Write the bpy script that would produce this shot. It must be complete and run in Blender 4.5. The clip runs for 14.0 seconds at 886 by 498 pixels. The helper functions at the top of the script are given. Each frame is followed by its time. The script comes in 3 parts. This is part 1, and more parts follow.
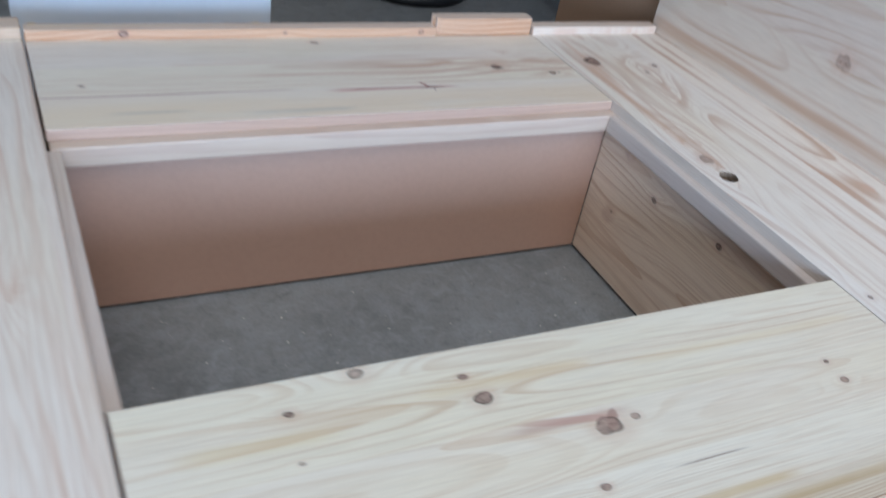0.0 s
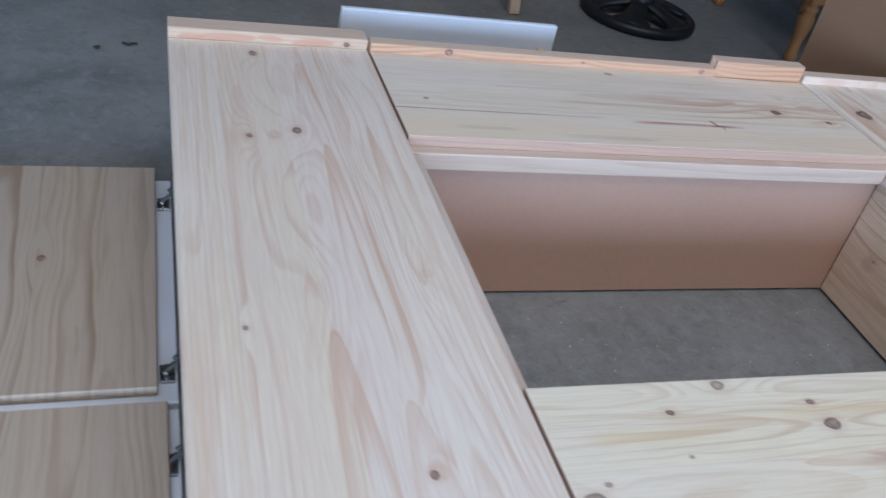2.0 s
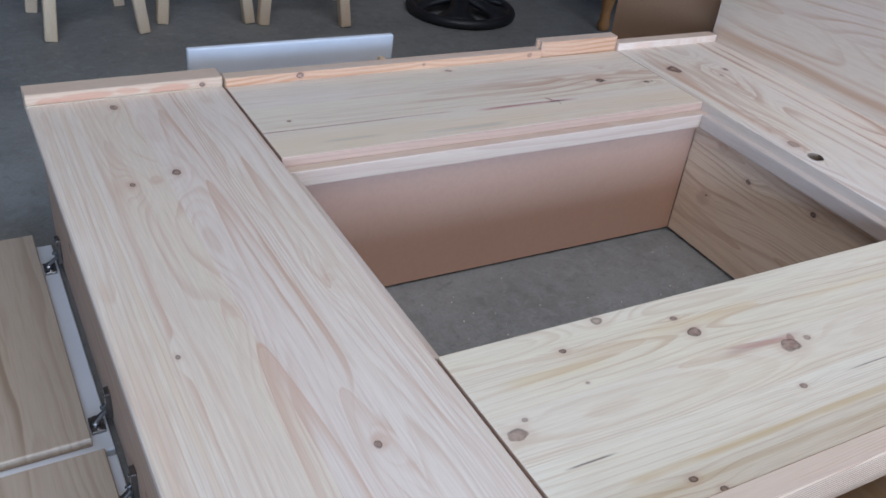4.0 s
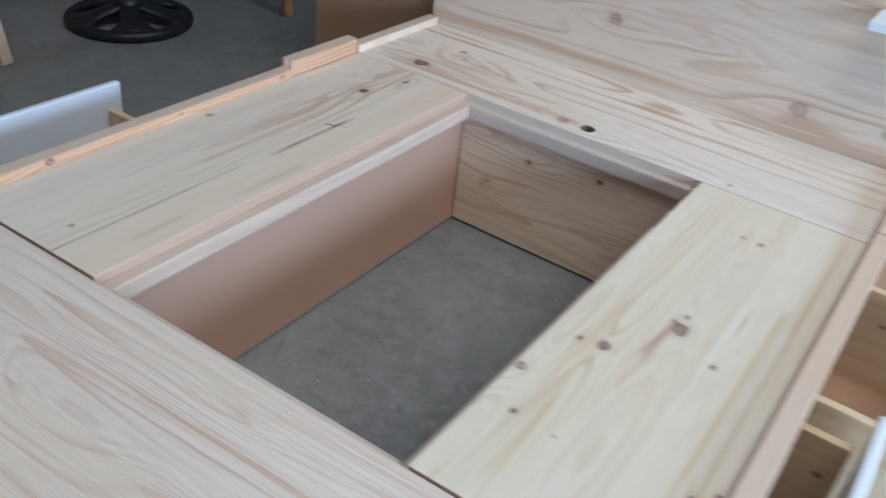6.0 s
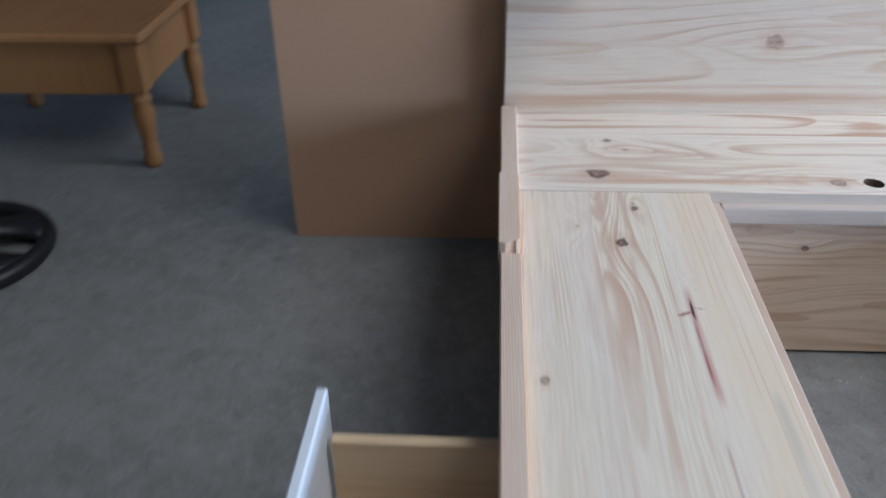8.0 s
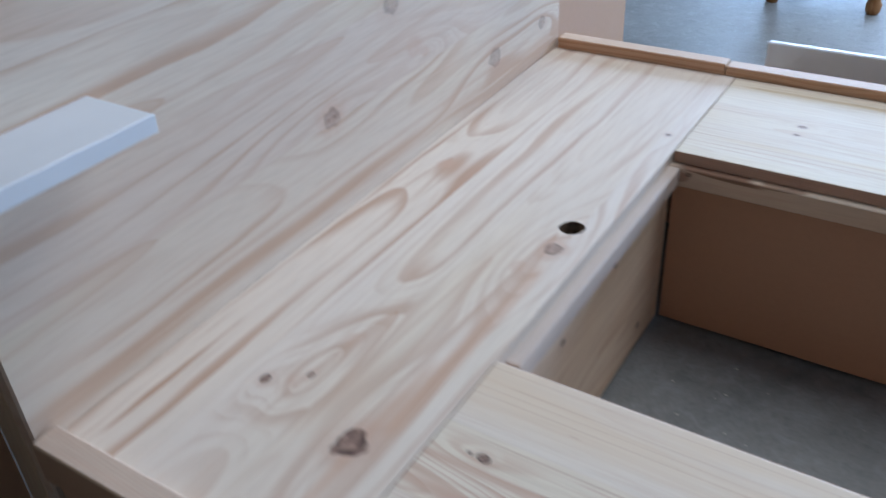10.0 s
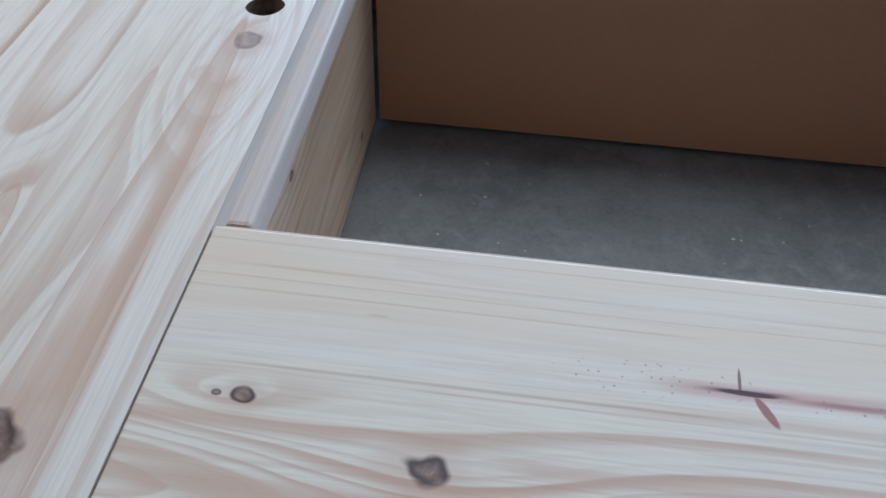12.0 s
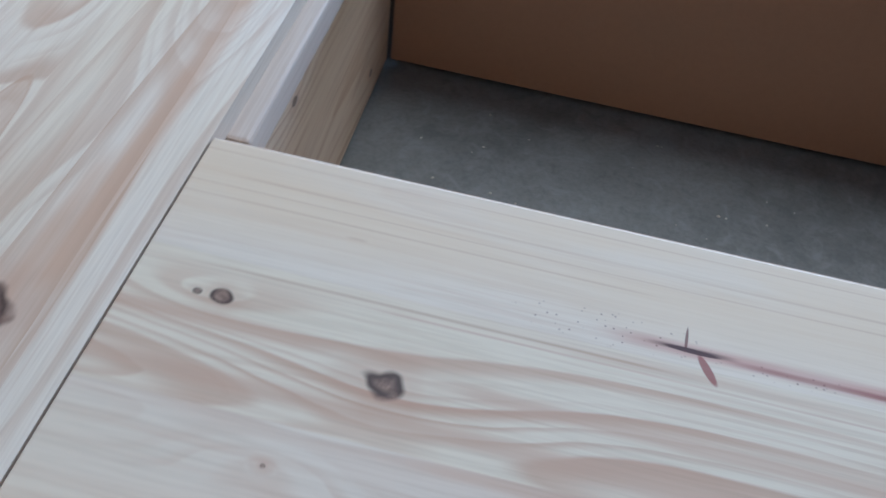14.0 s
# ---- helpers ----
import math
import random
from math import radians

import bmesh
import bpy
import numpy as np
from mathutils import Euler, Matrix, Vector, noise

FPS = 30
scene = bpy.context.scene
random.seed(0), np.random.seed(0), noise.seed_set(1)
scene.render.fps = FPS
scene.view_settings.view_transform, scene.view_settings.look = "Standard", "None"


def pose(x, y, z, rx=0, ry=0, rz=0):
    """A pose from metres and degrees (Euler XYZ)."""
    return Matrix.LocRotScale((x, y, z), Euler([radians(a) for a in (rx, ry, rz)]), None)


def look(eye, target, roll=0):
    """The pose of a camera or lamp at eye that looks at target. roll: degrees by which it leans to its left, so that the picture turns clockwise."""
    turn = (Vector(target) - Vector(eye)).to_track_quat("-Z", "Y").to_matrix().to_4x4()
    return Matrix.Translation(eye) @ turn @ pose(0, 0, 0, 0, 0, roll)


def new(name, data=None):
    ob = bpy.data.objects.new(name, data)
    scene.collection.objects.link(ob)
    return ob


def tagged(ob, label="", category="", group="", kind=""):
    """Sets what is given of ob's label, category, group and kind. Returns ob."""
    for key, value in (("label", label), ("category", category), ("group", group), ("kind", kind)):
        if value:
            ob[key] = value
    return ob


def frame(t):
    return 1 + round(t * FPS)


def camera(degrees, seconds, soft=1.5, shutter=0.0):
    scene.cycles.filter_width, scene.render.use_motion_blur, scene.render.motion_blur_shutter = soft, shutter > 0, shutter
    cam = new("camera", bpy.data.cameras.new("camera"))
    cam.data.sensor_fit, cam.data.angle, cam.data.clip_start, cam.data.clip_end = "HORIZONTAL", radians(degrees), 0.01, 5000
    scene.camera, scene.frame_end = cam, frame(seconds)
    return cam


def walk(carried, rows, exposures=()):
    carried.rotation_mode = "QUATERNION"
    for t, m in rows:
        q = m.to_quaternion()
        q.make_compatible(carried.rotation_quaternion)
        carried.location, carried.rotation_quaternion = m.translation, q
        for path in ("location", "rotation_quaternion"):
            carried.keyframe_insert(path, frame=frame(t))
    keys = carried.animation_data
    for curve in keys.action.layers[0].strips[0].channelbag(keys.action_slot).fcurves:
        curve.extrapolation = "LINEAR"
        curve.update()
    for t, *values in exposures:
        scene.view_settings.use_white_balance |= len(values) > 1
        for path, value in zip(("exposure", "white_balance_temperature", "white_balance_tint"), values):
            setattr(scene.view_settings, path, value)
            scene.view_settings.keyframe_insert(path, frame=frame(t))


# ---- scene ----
cam = camera(54.6, 14.0, soft=1.5, shutter=0.5)
EXPOSURES = [(0.0, -0.18, 6350, 11), (0.5, 0.0, 6300, 10), (1.0, -0.16, 6300, 10), (1.5, -0.28, 6300, 10), (2.0, -0.23, 6330, 14), (2.5, -0.22, 6400, 15), (3.0, -0.27, 6350, 16), (5.5, -0.21, 6850, 12), (6.0, -0.2, 6600, 10),
             (7.0, 0.01, 6500, 12), (9.5, -0.03, 6450, 12), (10.0, -0.25, 6350, 12), (10.5, -0.38, 6300, 9), (11.0, -0.28, 6250, 10), (11.5, -0.08, 6100, 10), (12.0, -0.13, 6040, 9), (14.0, -0.18, 6040, 9)]
PATH = [
    (0, (-1.142, -1.348, 1.1), (-0.3, 0.08, -0.019), 11.0),
    (0.5, (-1.353, -1.386, 1.154), (-0.412, 0.053, 0.133), 11.1),
    (1, (-1.421, -1.411, 1.145), (-0.448, -0.016, 0.092), 11.9),
    (1.5, (-1.43, -1.408, 1.129), (-0.586, 0.035, 0.031), 12.1),
    (2, (-1.524, -1.348, 1.133), (-0.929, 0.181, -0.011), 12.8),
    (2.5, (-1.601, -1.319, 1.145), (-0.863, 0.138, -0.009), 10.6),
    (3, (-1.62, -1.374, 1.146), (-0.74, 0.023, 0.017), 8.5),
    (3.2, (-1.604, -1.455, 1.122), (-0.749, -0.017, 0.026), 7.4),
    (5.3, (-1.715, -1.441, 1.344), (-0.563, -0.254, 0.22), 5.9),
    (5.5, (-1.759, -1.348, 1.336), (-0.442, -0.33, 0.227), 5.7),
    (5.6, (-1.774, -1.301, 1.33), (-0.419, -0.334, 0.221), 5.3),
    (6, (-1.776, -1.071, 1.266), (-0.352, -0.2, 0.164), 7.0),
    (6.5, (-1.742, -0.689, 1.221), (-0.33, 0.207, 0.124), 4.2),
    (7, (-1.774, -0.276, 1.21), (-0.2, 0.282, 0.108), 0.8),
    (7.2, (-1.763, -0.123, 1.203), (-0.181, 0.402, 0.098), -0.1),
    (9.3, (-0.789, 0.817, 1.124), (0.52, -0.227, 0.029), -3.4),
    (9.4, (-0.748, 0.806, 1.142), (0.489, -0.296, 0.022), -3.6),
    (9.5, (-0.691, 0.797, 1.121), (0.468, -0.391, 0.006), -3.5),
    (9.7, (-0.582, 0.757, 1.093), (0.449, -0.535, -0.033), -2.9),
    (10, (-0.407, 0.711, 1.098), (0.524, -0.673, -0.007), -3.2),
    (10.2, (-0.286, 0.675, 1.096), (0.593, -0.722, -0.033), -2.6),
    (10.5, (-0.182, 0.603, 1.038), (0.468, -0.901, -0.108), -4.0),
    (11, (-0.205, 0.485, 0.919), (0.281, -1.023, -0.301), -2.4),
    (11.5, (-0.209, 0.456, 0.844), (0.028, -0.964, -0.545), -0.1),
    (12, (-0.221, 0.453, 0.838), (-0.083, -0.958, -0.573), 2.1),
    (12.5, (-0.219, 0.455, 0.844), (-0.099, -0.951, -0.574), 3.2),
    (13, (-0.235, 0.455, 0.828), (-0.16, -0.944, -0.599), 4.2),
    (13.5, (-0.235, 0.444, 0.829), (-0.166, -0.914, -0.638), 5.0),
    (14, (-0.241, 0.482, 0.854), (-0.119, -0.85, -0.633), 9.1),
]
walk(cam, [(t, look(eye, target, roll)) for t, eye, target, roll in PATH], EXPOSURES)

# ---- world, light ----
world = bpy.data.worlds.new("world")
scene.world = world
world.use_nodes = True
wn = world.node_tree
sky = wn.nodes.new("ShaderNodeTexSky")
sky.sky_type = "NISHITA"
sky.sun_disc = False
sky.sun_elevation = radians(50)
sky.sun_rotation = radians(200)
wn.links.new(sky.outputs[0], wn.nodes["Background"].inputs[0])
wn.nodes["Background"].inputs[1].default_value = 0.12


def door_lamp(name, m, w, h, power, colour):
    d = bpy.data.lights.new(name, "AREA")
    d.shape, d.size, d.size_y, d.energy, d.color = "RECTANGLE", w, h, power, colour
    ob = new(name, d)
    ob.matrix_world = m
    return ob


# daylight through the wide workshop doorway and the roof light
door_lamp("doorway_daylight", pose(-1.9, -4.95, 1.35, 90, 0, 0), 6.0, 1.5, 540, (0.42, 0.645, 1.0))
door_lamp("rooflight_daylight", pose(-1.2, -2.3, 3.95, 0, 0, 0), 3.6, 3.0, 138, (0.785, 0.89, 1.0))


# ---- materials ----
class Nodes:
    """Short hand for building a node tree."""

    def __init__(self, name):
        self.mat = bpy.data.materials.new(name)
        self.mat.use_nodes = True
        self.t = self.mat.node_tree
        self.bsdf = self.t.nodes["Principled BSDF"]

    def put(self, socket, v):
        if hasattr(v, "is_output"):
            self.t.links.new(v, socket)
        elif isinstance(v, (tuple, list)) and len(v) == 3 and socket.type == "RGBA":
            socket.default_value = (*v, 1)
        else:
            socket.default_value = v

    def m(self, op, a, b=0.0, c=0.0):
        n = self.t.nodes.new("ShaderNodeMath")
        n.operation = op
        for i, v in enumerate((a, b, c)):
            self.put(n.inputs[i], v)
        return n.outputs[0]

    def coords(self):
        n = self.t.nodes.new("ShaderNodeTexCoord")
        s = self.t.nodes.new("ShaderNodeSeparateXYZ")
        self.t.links.new(n.outputs["Object"], s.inputs[0])
        return n.outputs["Object"], s.outputs

    def vec(self, x, y, z):
        n = self.t.nodes.new("ShaderNodeCombineXYZ")
        for i, v in enumerate((x, y, z)):
            self.put(n.inputs[i], v)
        return n.outputs[0]

    def noise(self, vec, scale, detail=2.0, rough=0.5, dist=0.0):
        n = self.t.nodes.new("ShaderNodeTexNoise")
        self.put(n.inputs["Vector"], vec)
        n.inputs["Scale"].default_value = scale
        n.inputs["Detail"].default_value = detail
        n.inputs["Roughness"].default_value = rough
        n.inputs["Distortion"].default_value = dist
        return n.outputs["Fac"]

    def ramp(self, v, lo, hi, a=0.0, b=1.0, kind="SMOOTHSTEP"):
        n = self.t.nodes.new("ShaderNodeMapRange")
        n.interpolation_type = kind
        for i, x in enumerate((v, lo, hi, a, b)):
            self.put(n.inputs[i], x)
        return n.outputs[0]

    def mix(self, f, a, b, blend="MIX"):
        n = self.t.nodes.new("ShaderNodeMix")
        n.data_type, n.blend_type = "RGBA", blend
        self.put(n.inputs[0], f)
        self.put(n.inputs[6], a)
        self.put(n.inputs[7], b)
        return n.outputs[2]

    def random(self):
        return self.t.nodes.new("ShaderNodeObjectInfo").outputs["Random"]

    def bump(self, h, strength, dist=0.001):
        n = self.t.nodes.new("ShaderNodeBump")
        n.inputs["Strength"].default_value = strength
        n.inputs["Distance"].default_value = dist
        self.put(n.inputs["Height"], h)
        self.t.links.new(n.outputs[0], self.bsdf.inputs["Normal"])

    def done(self, colour, rough, metal=0.0, spec=0.4):
        self.put(self.bsdf.inputs["Base Color"], colour)
        self.put(self.bsdf.inputs["Roughness"], rough)
        self.put(self.bsdf.inputs["Metallic"], metal)
        self.put(self.bsdf.inputs["Specular IOR Level"], spec)
        return self.mat


PALE, LATE = (0.80, 0.695, 0.59), (0.625, 0.375, 0.26)


def pine(name, along, across, knots=(), streaks=(), ring=0.028, seed=0.0, stave=0.115, late=LATE, pale=PALE, contrast=0.75, shift=0.0, pins=(), blots=(), swirl=5.5, thin_k=0.4, calm=(), narrow=0.0, fade=None, tongues=()):
    """Bare pine. along, across: the axes of the grain and of the board's width. knots: (u, v, radius, depth of tone);
    streaks: (u0, u1, v, half width, colour, strength), resin lines and stains that run with the grain; pins: (u, v, reach along, reach across), fields of dark resin specks;
    calm: (v0, v1, k), staves whose grain is weaker or stronger by k; fade: (u0, u1, k), the grain grows from k at u0 to full at u1;
    tongues: (u, v, half width, length, strength), single bold arches of the grain."""
    def tinted(*k):
        return tuple(p * q for p, q in zip(pale, k))

    n = Nodes(name)
    obj, xyz = n.coords()
    ax = "xyz"
    u, v, w = (xyz[ax.index(a)] for a in (along, across, ({*ax} - {along, across}).pop()))
    if shift == "random":
        u = n.m("ADD", u, n.m("MULTIPLY", n.random(), 7.0))
    st = n.m("FLOOR", n.m("ADD", n.m("DIVIDE", v, stave), 0.37 + seed))
    tone_node = n.t.nodes.new("ShaderNodeTexWhiteNoise")
    tone_node.noise_dimensions = "1D"
    n.put(tone_node.inputs["W"], n.m("ADD", st, seed * 7.1))
    tone = tone_node.outputs["Value"]
    pick = n.t.nodes.new("ShaderNodeSeparateXYZ")
    n.t.links.new(tone_node.outputs["Color"], pick.inputs[0])
    ww = n.m("ADD", n.m("MULTIPLY", w, 4.0), n.m("MULTIPLY", tone, 9.0))
    swell = n.noise(n.vec(n.m("MULTIPLY", u, 1.3), n.m("MULTIPLY", v, 5.0), n.m("ADD", ww, seed)), 1.0, 2.0, 0.45)
    wob = n.noise(n.vec(n.m("MULTIPLY", u, 5.0), n.m("MULTIPLY", v, 20.0), ww), 1.0, 3.0, 0.55)
    # each stave is cut from a trunk of its own: year rings round a heart that lies a little beside and below the face
    drift = n.noise(n.vec(n.m("MULTIPLY", u, 1.3), n.m("MULTIPLY", st, 5.7), seed), 1.0, 2.0, 0.45)
    dive = n.noise(n.vec(n.m("MULTIPLY", u, 1.1), n.m("MULTIPLY", st, 3.3), seed + 31.0), 1.0, 1.0, 0.5)
    middle = n.m("MULTIPLY", n.m("ADD", st, 0.13 - seed), stave)
    side = n.m("SUBTRACT", v, n.m("ADD", middle, n.m("MULTIPLY", n.m("SUBTRACT", pick.outputs[0], 0.5), stave * 1.5)))
    side = n.m("ADD", side, n.m("MULTIPLY", n.m("SUBTRACT", drift, 0.5), 0.014 * swirl))
    below = n.m("ADD", n.m("ADD", 0.012, n.m("MULTIPLY", pick.outputs[1], 0.04)), n.m("MULTIPLY", n.m("SUBTRACT", dive, 0.5), 0.018 * swirl))
    below = n.m("ADD", below, n.m("MULTIPLY", n.m("SUBTRACT", pick.outputs[2], 0.5), n.m("MULTIPLY", u, 0.07)))
    f = n.m("DIVIDE", n.m("SQRT", n.m("ADD", n.m("MULTIPLY", side, side), n.m("MULTIPLY", below, below))), ring * 0.36)
    f = n.m("ADD", f, n.m("ADD", n.m("MULTIPLY", wob, 0.25), n.m("MULTIPLY", swell, 1.6)))
    core, halo, rim, mark = 0.0, 0.0, 0.0, 0.0
    rag = n.noise(obj, 42.0, 1.5, 0.5) if knots else 0.5
    for ku, kv, r, deep in knots:
        du = n.m("DIVIDE", n.m("SUBTRACT", u, ku), r * 1.3)
        dv = n.m("DIVIDE", n.m("SUBTRACT", v, kv), r)
        d = n.m("SQRT", n.m("ADD", n.m("MULTIPLY", du, du), n.m("MULTIPLY", dv, dv)))
        du2 = n.m("DIVIDE", du, 2.4)
        e = n.m("ADD", n.m("MULTIPLY", du2, du2), n.m("MULTIPLY", dv, dv))
        f = n.m("ADD", f, n.m("MULTIPLY", n.m("EXPONENT", n.m("MULTIPLY", e, -0.16)), min(1.4, r * 110)))
        d = n.m("ADD", d, n.m("ADD", n.m("MULTIPLY", n.m("SUBTRACT", wob, 0.5), 0.8), n.m("MULTIPLY", n.m("SUBTRACT", rag, 0.5), 1.1)))
        if deep < 0.35:
            mark = n.m("MAXIMUM", mark, n.m("MULTIPLY", n.ramp(d, 1.05, 0.5), deep * 2.4))
            continue
        core = n.m("MAXIMUM", core, n.m("MULTIPLY", n.ramp(d, 0.92, 0.68), deep))
        rim = n.m("MAXIMUM", rim, n.m("MULTIPLY", n.ramp(d, 0.35, 0.72), n.ramp(d, 1.3, 0.9)))
        halo = n.m("MAXIMUM", halo, n.m("MULTIPLY", n.ramp(d, 2.2, 0.8), deep * 0.3))
    spread = n.noise(n.vec(n.m("MULTIPLY", u, 2.0), n.m("MULTIPLY", v, 16.0), n.m("ADD", ww, 2.0)), 1.0, 2.0, 0.5)
    wave = n.m("FRACT", f)
    rise = n.m("ADD", wave, n.m("MULTIPLY", n.m("SUBTRACT", spread, 0.5), 1.1))
    band = n.m("MULTIPLY", n.ramp(rise, 0.42 + narrow, 0.78 + narrow * 0.8), n.ramp(wave, 1.0, 0.92))
    wave2 = n.m("FRACT", n.m("ADD", n.m("MULTIPLY", f, 3.0), n.m("MULTIPLY", wob, 0.5)))
    line = n.m("MULTIPLY", n.ramp(wave2, 0.45, 0.88), n.ramp(wave2, 1.0, 0.90))
    patch = n.ramp(n.noise(n.vec(n.m("MULTIPLY", u, 2.0), n.m("MULTIPLY", v, 9.0), ww), 1.0, 1.0), 0.3, 0.68, 0.22, 1.0)
    band = n.m("MULTIPLY", n.m("MULTIPLY", band, patch), contrast)
    vary = n.ramp(n.m("FRACT", n.m("MULTIPLY", tone, 7.7)), 0.0, 1.0, 0.65, 1.15)
    for v0, v1, k in calm:
        inside = n.m("MULTIPLY", n.ramp(v, v0 - 0.008, v0 + 0.008), n.ramp(v, v1 + 0.008, v1 - 0.008))
        vary = n.m("MULTIPLY", vary, n.ramp(inside, 0.0, 1.0, 1.0, k))
    band = n.m("MULTIPLY", band, vary)
    thin = n.ramp(n.noise(n.vec(n.m("MULTIPLY", u, 1.1), n.m("MULTIPLY", v, 14.0), n.m("ADD", ww, 5.0)), 1.0, 1.0), 0.42, 0.68)
    band = n.m("MAXIMUM", band, n.m("MULTIPLY", n.m("MULTIPLY", line, thin), contrast * thin_k))
    if fade:
        band = n.m("MULTIPLY", band, n.ramp(n.m("ADD", u, n.m("MULTIPLY", n.m("SUBTRACT", spread, 0.5), 0.3)), fade[0], fade[1], fade[2], 1.0))
    fine = n.noise(n.vec(n.m("MULTIPLY", u, 14.0), n.m("MULTIPLY", v, 420.0), n.m("MULTIPLY", w, 420.0)), 1.0, 2.0, 0.6)
    col = n.mix(n.ramp(tone, 0.0, 1.0, 0.0, 0.45), pale, tinted(0.925, 0.863, 0.746))
    col = n.mix(n.ramp(n.m("FRACT", n.m("MULTIPLY", tone, 3.3)), 0.5, 1.0, 0.0, 0.35), col, tinted(0.925, 0.863, 0.89))
    col = n.mix(n.ramp(swell, 0.5, 0.75, 0.0, 0.4), col, tinted(0.95, 0.906, 0.73))
    col = n.mix(band, col, late)
    col = n.mix(n.ramp(fine, 0.35, 0.75, 0.0, 0.18), col, (0.36, 0.24, 0.15))
    fibre = n.noise(n.vec(n.m("MULTIPLY", u, 5.0), n.m("MULTIPLY", v, 150.0), n.m("MULTIPLY", w, 150.0)), 1.0, 3.0, 0.6)
    col = n.mix(n.ramp(fibre, 0.48, 0.75, 0.0, 0.28), col, late)
    cloud = n.noise(obj, 3.2, 3.0, 0.6)
    col = n.mix(n.ramp(cloud, 0.35, 0.75, 0.0, 0.18), col, tinted(0.78, 0.79, 0.81))
    for u0, u1, v0, half, colour, k in streaks:
        dv = n.m("ABSOLUTE", n.m("ADD", n.m("SUBTRACT", v, v0), n.m("MULTIPLY", n.m("SUBTRACT", swell, 0.5), 0.010)))
        end = min(0.05, (u1 - u0) / 3)
        s = n.m("MULTIPLY", n.ramp(dv, half, half * 0.15), n.m("MULTIPLY", n.ramp(u, u0, u0 + end), n.ramp(u, u1, u1 - end)))
        s = n.m("MULTIPLY", s, n.ramp(wob, 0.3, 0.55, 0.55, 1.0))
        col = n.mix(n.m("MULTIPLY", s, k), col, colour)
    for bu, bv, long, wide, turn, colour, k in blots:
        du, dv = n.m("SUBTRACT", u, bu), n.m("SUBTRACT", v, bv)
        c, sn = math.cos(radians(turn)), math.sin(radians(turn))
        a = n.m("DIVIDE", n.m("ADD", n.m("MULTIPLY", du, c), n.m("MULTIPLY", dv, sn)), long)
        b = n.m("DIVIDE", n.m("SUBTRACT", n.m("MULTIPLY", dv, c), n.m("MULTIPLY", du, sn)), wide)
        d = n.m("ADD", n.m("ADD", n.m("MULTIPLY", a, a), n.m("MULTIPLY", b, b)), n.m("MULTIPLY", n.m("SUBTRACT", wob, 0.5), 0.6))
        col = n.mix(n.m("MULTIPLY", n.ramp(d, 1.0, 0.45), k), col, colour)
    for tu, tv, half, long, k in tongues:
        # the arch of a year ring that runs out at the face; long < 0: it opens towards -u
        dv = n.m("DIVIDE", n.m("ADD", n.m("SUBTRACT", v, tv), n.m("MULTIPLY", n.m("SUBTRACT", swell, 0.5), half * 0.8)), half)
        q = n.m("SUBTRACT", n.m("DIVIDE", n.m("SUBTRACT", u, tu), long), n.m("MULTIPLY", dv, dv))
        rimmed = n.m("MULTIPLY", n.ramp(q, 0.0, 0.03), n.ramp(q, 0.62, 0.08, 0.0, 0.75))
        edge = n.m("MULTIPLY", n.ramp(q, -0.02, 0.01), n.ramp(q, 0.07, 0.02))
        run = n.ramp(n.m("DIVIDE", n.m("SUBTRACT", u, tu), long), 1.5, 0.5)
        col = n.mix(n.m("MULTIPLY", n.m("MULTIPLY", n.m("MAXIMUM", rimmed, edge), run), k), col, late)
    for pu, pv, ru, rv in pins:
        a, b = n.m("DIVIDE", n.m("SUBTRACT", u, pu), ru), n.m("DIVIDE", n.m("SUBTRACT", v, pv), rv)
        near_by = n.ramp(n.m("ADD", n.m("MULTIPLY", a, a), n.m("MULTIPLY", b, b)), 1.0, 0.3)
        vor = n.t.nodes.new("ShaderNodeTexVoronoi")
        n.put(vor.inputs["Vector"], n.vec(u, v, 0.0))
        vor.inputs["Scale"].default_value = 190.0
        dot = n.ramp(vor.outputs["Distance"], 0.22, 0.10)
        col = n.mix(n.m("MULTIPLY", n.m("MULTIPLY", dot, near_by), 0.55), col, (0.17, 0.055, 0.05))
    if knots:
        col = n.mix(n.m("MULTIPLY", mark, n.ramp(rag, 0.3, 0.6, 0.55, 1.0)), col, (0.60, 0.385, 0.275))
        col = n.mix(halo, col, (0.50, 0.26, 0.17))
        speck = n.noise(obj, 85.0, 3.0, 0.65)
        col = n.mix(core, col, n.mix(n.m("MULTIPLY", rim, n.ramp(rag, 0.38, 0.54, 0.1, 1.0)), n.mix(n.ramp(speck, 0.35, 0.65), (0.16, 0.09, 0.068), (0.36, 0.225, 0.165)), (0.06, 0.032, 0.026)))
    n.bump(n.m("ADD", n.m("MULTIPLY", fine, 0.5), n.m("MULTIPLY", band, 0.5)), 0.12, 0.0006)
    return n.done(col, n.ramp(fine, 0.2, 0.8, 0.46, 0.62), 0.0, 0.28)


def mdf(name, light=(0.53, 0.305, 0.18), dark=(0.47, 0.26, 0.15)):
    n = Nodes(name)
    obj, xyz = n.coords()
    a = n.noise(obj, 2.6, 3.0, 0.6)
    b = n.noise(obj, 90.0, 2.0, 0.7)
    col = n.mix(a, dark, light)
    col = n.mix(n.ramp(b, 0.35, 0.7, 0.0, 0.10), col, tuple(c * 0.68 for c in dark))
    n.bump(b, 0.08, 0.0005)
    return n.done(col, n.ramp(a, 0.3, 0.7, 0.36, 0.46), 0.0, 0.5)


